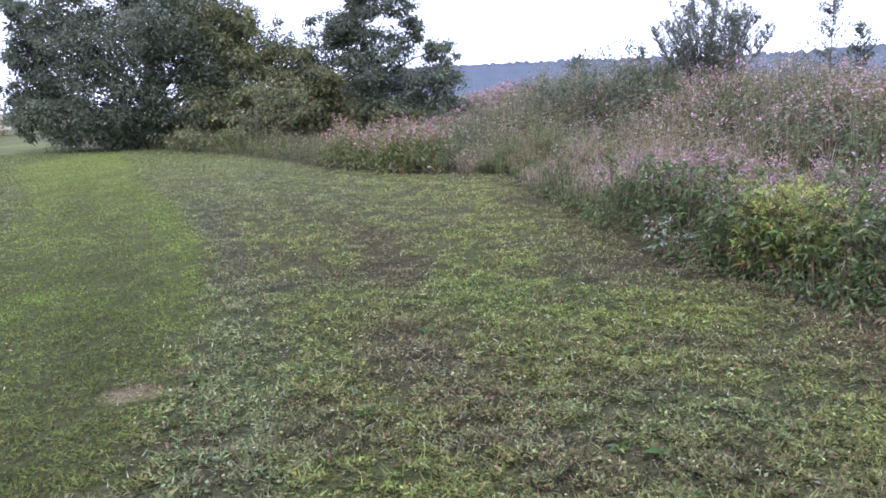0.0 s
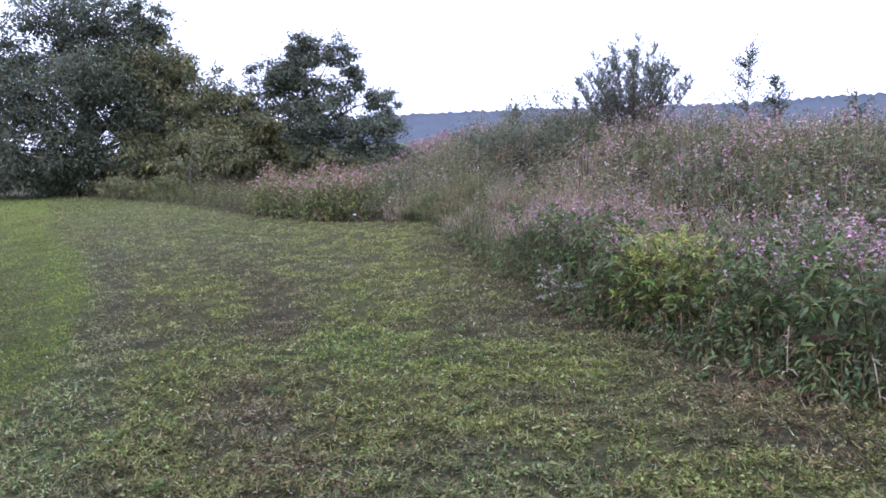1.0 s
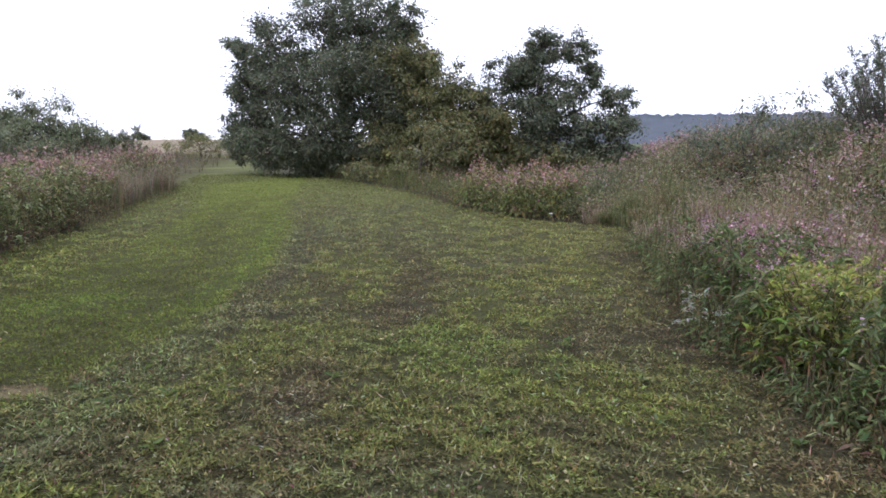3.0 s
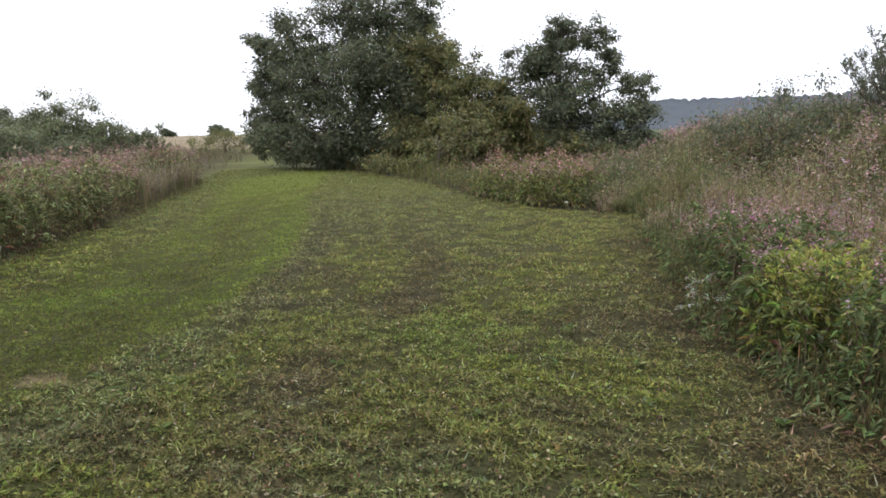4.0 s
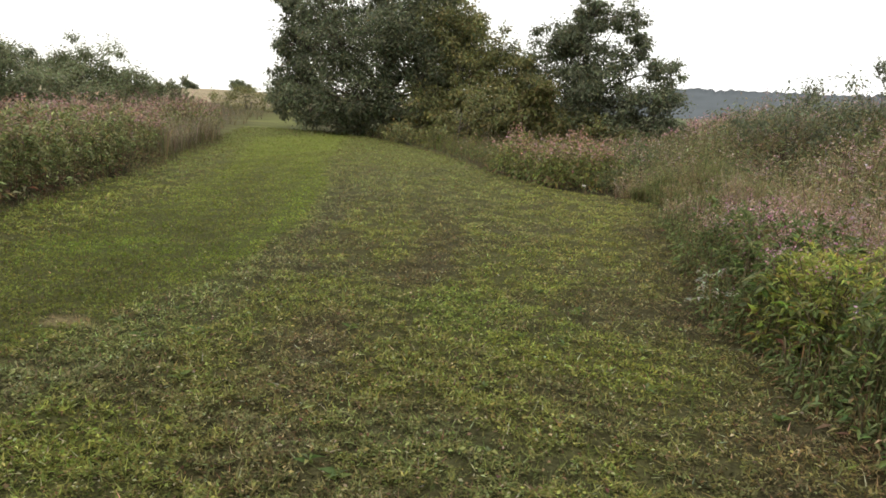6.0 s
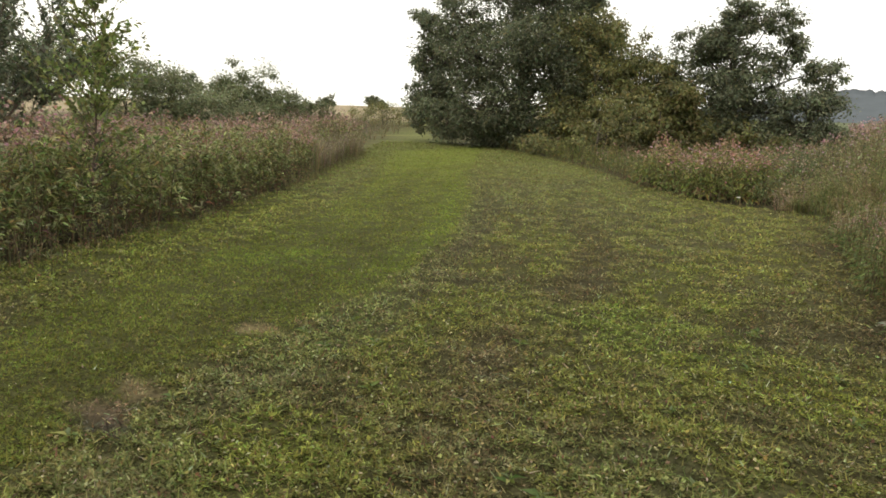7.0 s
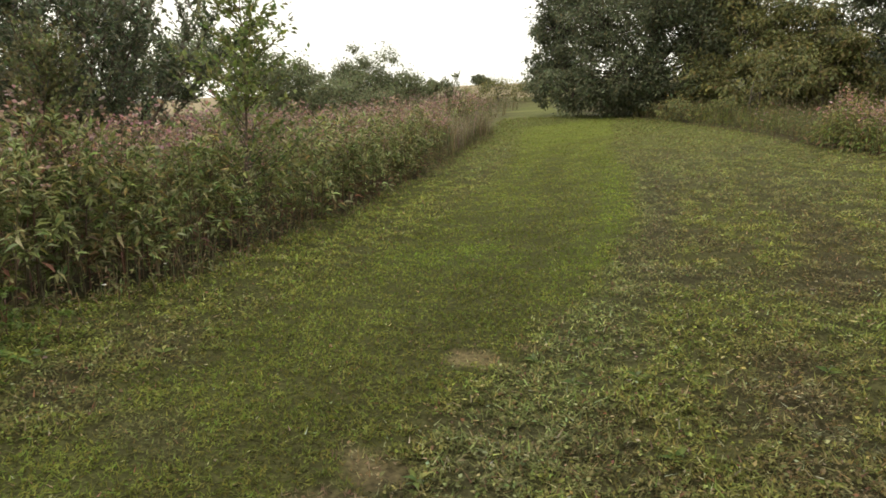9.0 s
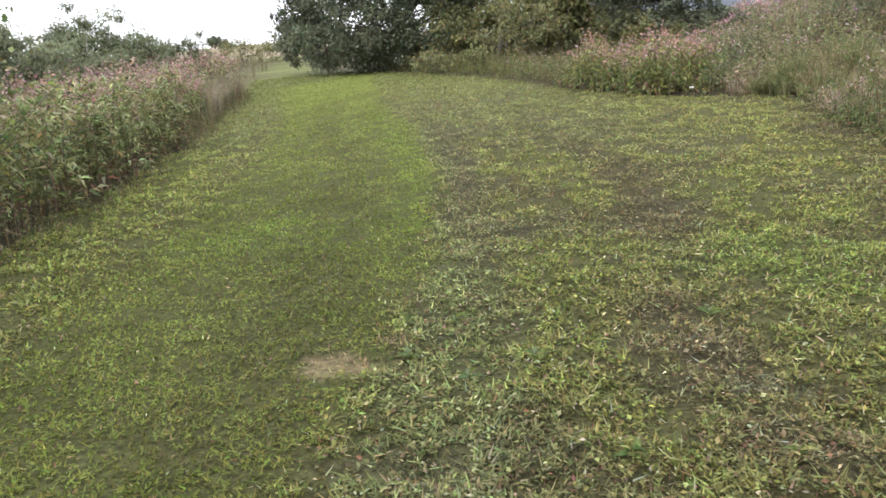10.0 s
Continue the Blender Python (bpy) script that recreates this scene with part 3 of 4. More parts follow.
for count, kind in ((950000, "blade"), (900000, "leaf")):
    x, y, r = on_lawn(count, rng, 0.38, 1.6, 36.0)
    sm, tuft = lawn_smooth(x, y), clods(x, y)
    tuft = tuft + (1 - tuft) * 0.3 * sm
    share = (0.2 + 0.8 * tuft) * np.clip(1 - 0.42 * bare_at(x, y), 0.12, 1)
    share = share * ((0.55 + 0.45 * sm) if kind == "blade" else (1 - 0.93 * sm))
    keep = rng.random(len(x)) < share
    x, y, r, sm, tuft = x[keep], y[keep], r[keep], sm[keep], tuft[keep]
    n = len(x)
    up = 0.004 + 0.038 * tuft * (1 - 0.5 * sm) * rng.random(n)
    # shade put into the blade colour: darker in gaps, lighter on tuft tops
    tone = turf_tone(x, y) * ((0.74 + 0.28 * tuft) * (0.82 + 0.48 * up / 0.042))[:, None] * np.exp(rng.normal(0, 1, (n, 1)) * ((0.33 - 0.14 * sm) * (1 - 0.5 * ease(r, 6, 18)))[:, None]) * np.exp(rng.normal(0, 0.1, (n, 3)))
    pale = rng.random(n) < (0.05 if kind == "blade" else 0.06) * (1 - 0.85 * sm) * (1 - 0.7 * ease(r, 5, 14))
    tone[pale] = vary((0.3, 0.29, 0.17), int(pale.sum()), rng)
    brown = rng.random(n) < 0.06 * (1 - 0.6 * sm)
    tone[brown] = vary((0.14, 0.09, 0.055), int(brown.sum()), rng)
    p = np.c_[x, y, ground_at(x, y) + up - 0.004]
    if kind == "blade":
        d = np.c_[rng.normal(0, 0.8, (n, 2)), rng.uniform(0.15, 1.0, n)]
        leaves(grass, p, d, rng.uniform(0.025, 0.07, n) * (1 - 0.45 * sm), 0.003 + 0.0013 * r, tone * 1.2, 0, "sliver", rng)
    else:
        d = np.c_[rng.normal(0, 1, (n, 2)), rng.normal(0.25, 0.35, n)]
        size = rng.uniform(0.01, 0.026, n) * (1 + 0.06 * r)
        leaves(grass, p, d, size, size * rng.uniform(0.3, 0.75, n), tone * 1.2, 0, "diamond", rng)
x, y = rng.uniform(-4.5, 5, 90000), rng.uniform(-9, 1.2, 90000)
keep = (left_of(x, y) < 0.2) & (right_of(x, y) < 0.2) & (rng.random(90000) < 0.25 + 0.75 * clods(x, y))
x, y = x[keep], y[keep]
n = len(x)
leaves(grass, np.c_[x, y, ground_at(x, y) + 0.004], np.c_[rng.normal(0, 0.9, (n, 2)), rng.uniform(0.15, 0.8, n)], rng.uniform(0.03, 0.07, n), 0.011, turf_tone(x, y) * 1.15 * np.exp(rng.normal(0, 0.3, (n, 1))), 0, "sliver", rng)
stuff("lawn_grass", grass, [BLADE], "short mown grass and clover with dry clippings on the path", "grass")

# ---------------------------------------------------------------- trees beyond the lawn
# distance haze put into these leaf tones: lifted and turned bluish
DARK_GREENS = [(5, (0.145, 0.168, 0.108)), (3, (0.17, 0.196, 0.118)), (2, (0.2, 0.22, 0.135)), (2, (0.112, 0.132, 0.09)), (0.5, (0.21, 0.2, 0.1))]
OLIVES = [(4, (0.2, 0.21, 0.095)), (3, (0.245, 0.245, 0.1)), (1.5, (0.3, 0.25, 0.1)), (3, (0.155, 0.175, 0.085))]
tree("large_tree", -13.9, 32.5, "large broad dark green deciduous tree with low spreading crown", "tree",
     [(-4.0, 0, 2.4, 1.8, 1.8), (-4.7, 0.3, 4.5, 1.5, 1.7), (-3.4, -0.4, 6.4, 1.9, 1.6), (-0.8, 0.2, 7.8, 1.9, 1.5), (1.4, 0, 7.4, 1.9, 1.6), (3.3, 0.2, 6.0, 1.7, 1.6), (4.5, 0, 4.3, 1.3, 1.5),
      (-1.6, -1.4, 4.4, 2.2, 1.9), (1.3, -1.4, 4.4, 2.3, 1.9), (0.0, -1.6, 1.9, 2.4, 1.7), (2.9, -1.2, 2.4, 2.1, 1.8), (-2.8, -1.2, 1.5, 2.0, 1.3), (-5.0, -0.3, 1.5, 1.0, 1.0), (0.2, 1.2, 5.4, 2.6, 2.0), (-0.8, -1.2, 0.8, 2.2, 0.8), (2.2, -1.0, 0.8, 2.2, 0.8),
      (-5.7, 0, 2.3, 1.0, 1.0), (-5.2, 0.2, 4.4, 1.0, 1.0), (-5.6, 0, 6.6, 1.0, 0.9), (3.4, 0, 7.3, 1.2, 1.2), (2.9, -0.6, 4.2, 1.9, 1.8), (3.4, -0.4, 2.6, 1.5, 1.5)],
     11, leaf=0.165, per=640, tones=DARK_GREENS, girth=0.34)
tree("wide_shrub", -8.6, 31.2, "tall broad yellow-green shrub between two trees", "shrub",
     [(0, 0, 3.2, 1.8, 1.7), (-1.6, 0.2, 5.0, 1.5, 1.4), (0.9, 0.4, 4.3, 1.4, 1.2), (1.6, -0.6, 1.8, 1.7, 1.4), (-1.2, -0.8, 1.6, 1.6, 1.3), (2.4, 0.3, 3.2, 1.2, 1.1), (-0.2, 0.2, 5.5, 1.0, 1.1)], 12, leaf=0.15, per=620, tones=OLIVES, trunks=3, girth=0.12)
tree("open_tree", -3.2, 32.5, "dark green tree with uneven open crown", "tree",
     [(0.8, 0, 6.0, 1.2, 0.8), (-0.5, 0.2, 6.2, 1.0, 0.7), (-1.4, 0.3, 4.6, 1.4, 1.3), (-0.9, 0.2, 5.5, 1.0, 0.8), (1.7, 0, 5.1, 0.8, 0.9), (-2.15, 0.1, 5.0, 1.1, 0.9), (-0.6, 0, 4.6, 1.5, 1.2), (-3.0, -0.2, 3.8, 1.3, 1.1), (0.8, -0.2, 3.8, 1.3, 1.0), (3.0, 0, 3.8, 1.0, 0.75),
      (2.5, -0.2, 2.6, 1.5, 0.9), (-1.2, -0.4, 2.8, 1.9, 1.2), (-3.2, 0, 2.4, 1.4, 1.2), (0.6, -0.3, 2.3, 1.7, 1.1), (0.2, -0.5, 1.2, 2.2, 1.2), (2.6, 0.2, 1.5, 1.5, 1.0), (-2.4, -0.2, 1.2, 1.6, 1.1), (3.6, 0.3, 1.0, 1.2, 0.8)],
     13, leaf=0.145, per=680, tones=DARK_GREENS, girth=0.2)
tree("brown_shrub", -5.6, 30.2, "autumn-coloured brown and olive shrub under the trees", "shrub",
     [(0, 0, 1.3, 1.6, 1.2), (1.6, 0.3, 1.1, 1.4, 1.0), (-1.6, 0.2, 1.9, 1.4, 1.3), (3.2, 0.5, 1.0, 1.3, 0.9), (0.4, 0.4, 2.6, 1.3, 1.0), (-2.9, -0.3, 1.2, 1.2, 1.0)], 14, leaf=0.16, per=460,
     tones=[(2, (0.17, 0.15, 0.065)), (4, (0.135, 0.15, 0.06)), (1, (0.2, 0.15, 0.075)), (3, (0.2, 0.2, 0.07))], trunks=3, girth=0.08)
tree("yellow_shrub", -9.6, 27.3, "low leafy yellow-green shrub before the large tree", "shrub",
     [(0, 0, 0.6, 0.8, 0.55), (-1.0, 0.7, 0.5, 0.7, 0.5), (0.9, -0.3, 0.5, 0.6, 0.45)], 16, leaf=0.12, per=260, tones=OLIVES, trunks=3, girth=0.05)
tree("yellow_shrub", -7.0, 26.2, "small yellow-leaved shrub at the lawn edge", "shrub",
     [(0, 0, 1.0, 0.9, 0.9), (-1.2, 0.4, 0.6, 0.8, 0.5), (0.9, 0.5, 1.7, 0.8, 1.0), (0.1, 0.6, 2.0, 0.7, 0.8)], 15, leaf=0.13, per=240, tones=OLIVES, trunks=3, girth=0.05)

# ---------------------------------------------------------------- bushes on the bank
sapling("willow_bush", 6.7, 18.6, 2.9, "grey-green willow bush among pink flowers on the bank", "bush", 31, leaf=0.058, branches=40, per=26, spread=0.58, tones=[(3, (0.19, 0.215, 0.15)), (3, (0.24, 0.265, 0.19)), (2, (0.14, 0.165, 0.11))], stems=32, rise=1.2, slim=0.45, low=0.05)
sapling("alder_sapling", 10.0, 18.9, 3.0, "slender young alder on the bank", "sapling", 32, leaf=0.07, branches=64, per=30, spread=0.33, tones=DARK_GREENS)
sapling("alder_sapling", 10.9, 19.2, 2.2, "short bushy young alder on the bank", "sapling", 33, leaf=0.07, branches=60, per=34, spread=0.3, tones=DARK_GREENS)
sapling("willow_bush", 14.5, 17.2, 2.9, "straggling willow bush on the bank", "bush", 34, leaf=0.1, branches=28, per=22, spread=0.5, tones=PALE_GREENS, stems=10, rise=1.2, slim=0.45)
sapling("alder_sapling", 12.7, 18.5, 1.6, "low young alder on the bank", "sapling", 35, leaf=0.1, branches=22, per=22, spread=0.4, tones=DARK_GREENS)
tree("green_bush", 3.9, 19.4, "low rounded green bush on the bank", "bush", [(0, 0, 1.0, 1.1, 0.8), (1.3, 0.2, 1.15, 1.1, 0.8), (-1.0, 0.4, 0.7, 0.9, 0.6), (2.4, -0.2, 0.9, 1.0, 0.7), (0.6, -0.9, 0.6, 1.2, 0.6)], 36, leaf=0.09, per=300, tones=DARK_GREENS, trunks=3, girth=0.04)
sapling("hawthorn_sapling", 5.0, 27.5, 1.6, "small thorn bush on the skyline", "sapling", 37, leaf=0.06, branches=60, per=46, spread=0.5, tones=DARK_GREENS)
sapling("hawthorn_sapling", 7.2, 26.5, 2.0, "thin thorn sapling on the skyline", "sapling", 38, leaf=0.06, branches=50, per=40, spread=0.25, tones=DARK_GREENS)

# ---------------------------------------------------------------- bushes behind the left-hand herbs
sapling("large_willow", -11.9, 6.0, 5.0, "large dense grey-green willow behind the herbs", "bush", 41, leaf=0.095, branches=46, per=46, spread=0.6, tones=[(3, (0.17, 0.2, 0.125)), (3, (0.22, 0.25, 0.165)), (2, (0.12, 0.145, 0.09)), (1, (0.3, 0.32, 0.24))], stems=26, rise=1.1, slim=0.5, low=0.12)
sapling("poplar_sapling", -6.5, 5.7, 3.3, "young green poplar among the herbs", "sapling", 42, leaf=0.08, branches=100, per=30, spread=0.3, tones=[(3, (0.2, 0.24, 0.085)), (2, (0.25, 0.29, 0.11)), (1, (0.13, 0.165, 0.07))], slim=0.6, rise=0.75)
sapling("birch_sapling", -6.1, 3.5, 2.3, "fine-leaved birch sapling with dark stem", "sapling", 43, leaf=0.045, branches=110, per=40, spread=0.33, tones=[(3, (0.15, 0.165, 0.075)), (2, (0.2, 0.19, 0.09)), (2, (0.11, 0.125, 0.055))], slim=0.7, rise=1.2, low=0.3)
sapling("poplar_sapling", -7.9, 2.4, 3.1, "open young poplar with dark round leaves", "sapling", 44, leaf=0.11, branches=30, per=16, spread=0.3, tones=DARK_GREENS, slim=0.75, rise=1.1, low=0.3)
sapling("birch_sapling", -5.9, 1.6, 1.9, "small fine-leaved birch sapling at the lawn edge", "sapling", 45, leaf=0.045, branches=26, per=24, spread=0.22, tones=PALE_GREENS, slim=0.7, rise=1.1, low=0.3)
# leaf tones of the far bushes, paled to carry haze in the colour
DOMES = [(3, (0.19, 0.215, 0.12)), (3, (0.225, 0.25, 0.145)), (1, (0.155, 0.18, 0.105))]
tree("dome_bush", -20.6, 21.2, "rounded pale green bush beyond the herbs", "bush", [(0, 0, 2.6, 1.3, 1.1), (-1.1, -0.2, 2.2, 1.2, 1.0), (1.3, 0.6, 1.9, 1.2, 1.0), (0.2, -0.6, 1.4, 1.9, 1.1), (2.0, 1.2, 1.3, 1.1, 0.9)], 46, leaf=0.1, per=1300, tones=DOMES, trunks=4, girth=0.07)
tree("dome_bush", -18.2, 14.6, "tall pale green bush beyond the herbs", "bush", [(0, 0, 2.3, 1.4, 1.0), (-1.1, -1.4, 2.6, 1.3, 1.0), (0.9, 1.3, 1.7, 1.3, 0.9), (0, -0.2, 1.1, 1.9, 1.0), (-1.6, -3.0, 2.3, 1.4, 1.1)], 47, leaf=0.1, per=1300, tones=DOMES, trunks=4, girth=0.07)
tree("dome_bush", -18.3, 17.0, "low pale green bush beyond the herbs", "bush", [(0, 0, 1.3, 1.4, 0.8), (-1.2, -0.9, 1.2, 1.2, 0.8), (1.2, 1.0, 1.1, 1.1, 0.8)], 49, leaf=0.1, per=1200, tones=DOMES, trunks=4, girth=0.06)
tree("dark_tree", -71, 56, "dark clipped-looking tree clump far off", "tree", [(0, 0, 3.6, 2.4, 1.9), (-2.4, -2, 3.4, 2.2, 1.9), (1.2, 1.4, 3.0, 1.5, 2.0)], 48, leaf=0.3, per=220, tones=DARK_GREENS, girth=0.3)
for k, (sx, sy, sh) in enumerate([(-16.4, 18.8, 2.2), (-15.5, 19.6, 2.1), (-15.3, 20.1, 2.3), (-17.6, 18.6, 2.0)]):
    sapling("willow_sapling", sx, sy, sh, "young pale willow at the end of the herb bed", "sapling", 50 + k, leaf=0.07, branches=30, per=34, spread=0.4, tones=DOMES, stems=6, rise=1.2, slim=0.45, group="willow saplings")
for k, (hx, hy, hr) in enumerate([(-183, 240, 3.2), (-205, 236, 2.2), (-186, 250, 2.0)]):
    tree("field_tree", hx, hy, "small dark tree on the far field's skyline", "tree", [(0, 0, 0.9 * hr, hr, 0.6 * hr), (hr, 1, 0.6 * hr, 0.8 * hr, 0.45 * hr)], 60 + k, leaf=0.7, per=200, tones=DARK_GREENS, girth=0.3, group="trees on the skyline")
tree("hedge_bush", -34.0, 49.0, "low olive hedge bush beside the far path", "bush", [(0, 0, 1.2, 2.0, 1.1), (-2.4, 0.6, 1.0, 1.8, 0.9), (2.4, 1.0, 1.0, 1.7, 0.9)], 64, leaf=0.14, per=300, tones=OLIVES, trunks=3, girth=0.06)

# ---------------------------------------------------------------- distant hill
rng = np.random.default_rng(70)
az = np.radians(np.linspace(-60, 75, 700))
hill = Batch()
R0, R1 = 700.0, 1000.0
crest = 1.35 + R1 * np.tan(np.radians(np.interp(np.degrees(az), [-60, -42, -30, -3, 4, 12, 25, 75], [0.5, 0.5, 1.5, 6.6, 6.75, 6.6, 6.0, 5.0])))
teeth = rng.random(700) * 4.5 + 2.5 * np.interp(np.arange(700), np.arange(0, 700, 7), rng.random(100))
rows = []
for f in (0.0, 0.25, 0.5, 0.75, 0.92, 1.0):
    rad = R0 + (R1 - R0) * f
    zz = 20 + (crest - 20) * f + (teeth if f == 1.0 else 0.6 * rng.normal(0, 1, 700))
    rows.append(np.stack([rad * np.sin(az), rad * np.cos(az), zz], -1))
rows.append(np.stack([(R1 + 60) * np.sin(az), (R1 + 60) * np.cos(az), crest * 0 - 20], -1))
rows = np.stack(rows)
q = (np.arange(len(rows) - 1)[:, None] * 700 + np.arange(699)[None]).ravel()
# aerial haze painted into the hill's base colour as an even blue-grey
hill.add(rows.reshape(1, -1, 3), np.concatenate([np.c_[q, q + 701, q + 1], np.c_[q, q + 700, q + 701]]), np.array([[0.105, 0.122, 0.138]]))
tagged(new("backdrop", hill.mesh("backdrop", [FAR], True)), "wooded hill far behind the meadow, haze painted into its blue-grey colour", "hill", kind="structure")

# ---------------------------------------------------------------- herb masses
rng = np.random.default_rng(80)


def sown(n, x0, x1, y0, y1, keep):
    x, y = rng.uniform(x0, x1, n), rng.uniform(y0, y1, n)
    ok = keep(x, y)
    return x[ok], y[ok]


def yellow_zone(x, y):
    return np.maximum(np.maximum(blot(x, y, 3.2, 7.0, 0.45, 0.75), 0.6 * blot(x, y, 3.3, 8.0, 0.3, 0.7)), 0.8 * blot(x, y, 4.6, 10.2, 0.9, 1.2))


def tan_zone(x, y):
    r = right_of(x, y)
    return ease(y, 9.3, 11) * (1 - ease(r, 1.7, 3.0)) * (1 - ease(y, 20, 23)) * ease(wave(x, y, 1.3, 5), 0.2, 0.45)


# pink balsam on the bank, behind the first row
bank = Batch()
x, y = sown(7600, -3, 18, 3.8, 26, lambda x, y: (right_of(x, y) > np.where(y > 15, 1.6, 0.2)) & (x > -2.2 + 0.1 * (y - 15)) & (rng.random(len(x)) > 0.6 * tan_zone(x, y)) & (rng.random(len(x)) > yellow_zone(x, y)))
slope = 0.42 + 0.33 * ease(right_of(x, y), 0.0, 0.9) + 0.25 * ease(right_of(x, y), 0.8, 3.0)
h = rng.uniform(0.75, 1.15, len(x)) * (0.3 + 0.75 * wave(x, y, 2.1, 2) + 0.7 * wave(x, y, 0.85, 4)) * slope * (0.4 + 0.6 * ease(x - bank_foot(y), -2.2, 0.4)) * (1 - 0.35 * ease(x, 5.5, 9) * ease(y, 9, 13))
close = np.hypot(x - 1, y) < 11
sort = wave(x, y, 1.5, 3) * 0.7 + wave(x, y, 0.6, 5) * 0.3
bloom = (wave(x, y, 1.3, 7) * 0.65 + wave(x, y, 0.4, 0) * 0.35 + 0.07 * ease(x, 4, 7) - 0.12 * ease(y, 11, 15) * (x < 6)) + rng.normal(0, 0.06, len(x)) > 0.55
bloom &= (x - bank_foot(y) > -0.6) | (y < 13)
BANK_GREENS = [(4, (0.18, 0.215, 0.09)), (3, (0.23, 0.255, 0.12)), (2, (0.27, 0.25, 0.13)), (1, (0.13, 0.16, 0.07))]
DEEPS = [(4, (0.14, 0.175, 0.085)), (3, (0.17, 0.205, 0.105)), (1, (0.23, 0.25, 0.13))]
MIXED = [(3, (0.24, 0.245, 0.115)), (2, (0.31, 0.28, 0.16)), (2, (0.19, 0.21, 0.09)), (1, (0.35, 0.27, 0.2))]
for sel, count, lf, tones in ((sort < 0.38, 44, 0.12, DEEPS), ((sort >= 0.38) & (sort < 0.5), 44, 0.12, BANK_GREENS), ((sort >= 0.5) & (sort < 0.62), 44, 0.115, MIXED), (sort >= 0.62, 44, 0.11, MIXED)):
    for where, share in ((close & (right_of(x, y) < 1.6), 1.0), (close & (right_of(x, y) >= 1.6), 0.7), (~close, 0.5)):
        for bl in (True, False):
            w = sel & where & (bloom == bl)
            far_off = share < 1
            plants(bank, feet(x[w], y[w]), h[w], rng, int(count * share * (0.85 if far_off else 0.9)), lf * (1.25 if far_off else 1), leaf_tones=tones, droop=0.1, flowers=(11 if far_off else 26) if bl else (1 if far_off else 0), flower=0.034 if far_off else 0.018,
                   flower_tones=[(3, (0.46, 0.29, 0.33)), (3, (0.54, 0.39, 0.41)), (2, (0.4, 0.28, 0.24)), (4, (0.44, 0.34, 0.28)), (2, (0.36, 0.3, 0.19))] if far_off else PINKS, shape="diamond" if far_off else "lance", twigs=0 if far_off else 3)
x, y = sown(500, 3.8, 8, -9, 4.2, lambda x, y: right_of(x, y) > 0.2)
plants(bank, feet(x, y), rng.uniform(0.6, 1.05, len(x)), rng, 18, 0.15, leaf_tones=GREENS, flowers=8, flower=0.036, shape="diamond", twigs=0, droop=0.1)
stuff("balsam_bank", bank, HERB, "dense pink-flowering balsam covering the bank", "flowers")

# far top of the bank: pink and tan haze of herbs
top = Batch()
x, y = sown(2200, -2, 34, 19, 46, lambda x, y: (right_of(x, y) > 1.0) & (x > -2.6 + 0.16 * (y - 19)) & (x < 3 + 0.75 * y) & ~((y < 25) & (x < 17)))
h = rng.uniform(0.5, 0.75, len(x)) * (0.8 + 0.4 * wave(x, y, 2.5, 4)) * (1 - 0.35 * ease(x, 6, 10))
plants(top, feet(x, y), h, rng, 14, 0.17, spread=0.4, leaf_tones=[(3, (0.19, 0.205, 0.09)), (2, (0.25, 0.24, 0.12)), (2, (0.3, 0.25, 0.17))], droop=0.1, flowers=10, flower=0.07, flower_tones=[(3, RUSTS[1][1]), (3, PINKS[0][1]), (2, PINKS[3][1]), (2, TANS[2][1])], shape="diamond", twigs=0)
stuff("skyline_herbs", top, HERB, "pinkish tan flowering herbs along the bank's skyline", "flowers")

# seeding grass between lawn and bank, in tussocky patches
tanb = Batch()
x, y = sown(9500, -4, 9, 8.8, 22, lambda x, y: (right_of(x, y) > 0.3) & (x > 0.5 - 0.25 * (y - 16)) & (rng.random(len(x)) < 0.12 + 0.88 * tan_zone(x, y)) & (rng.random(len(x)) < 0.2 + 1.3 * wave(x, y, 0.75, 6)) & (right_of(x, y) < 5))
h = rng.uniform(0.7, 1.1, len(x)) * (0.45 + 0.55 * ease(right_of(x, y), 0, 1.1)) * (0.2 + 0.65 * wave(x, y, 1.2, 1) + 0.5 * wave(x, y, 0.55, 3)) * (0.5 + 0.5 * ease(x - bank_foot(y), -2.4, -0.2))
kind = 0.6 * wave(x, y, 1.0, 4) + 0.4 * wave(x, y, 0.4, 2)
for sel, tones in ((kind < 0.42, [(3, (0.2, 0.21, 0.085)), (3, (0.15, 0.18, 0.07)), (1, (0.27, 0.22, 0.13))]), ((kind >= 0.42) & (kind < 0.58), [(4, (0.31, 0.25, 0.14)), (3, (0.25, 0.23, 0.11)), (2, (0.35, 0.27, 0.2))]),
                   (kind >= 0.58, [(3, (0.34, 0.26, 0.2)), (2, (0.38, 0.28, 0.24)), (2, (0.24, 0.22, 0.11))])):
    grasses(tanb, feet(x[sel], y[sel]), h[sel], rng, 13, tones)
stuff("seeding_grass", tanb, [LEAF, STEM, PETAL], "tall tan seeding grass along the foot of the bank", "grass")

# leafy clump with pink heads at the corner of the lawn
clump = Batch()
x, y = sown(620, -4.6, 0.6, 16.2, 20.8, lambda x, y: (right_of(x, y) > 0.2) & (np.hypot((x + 1.9) / 1.9, (y - 18.7) / 1.9) < 1))
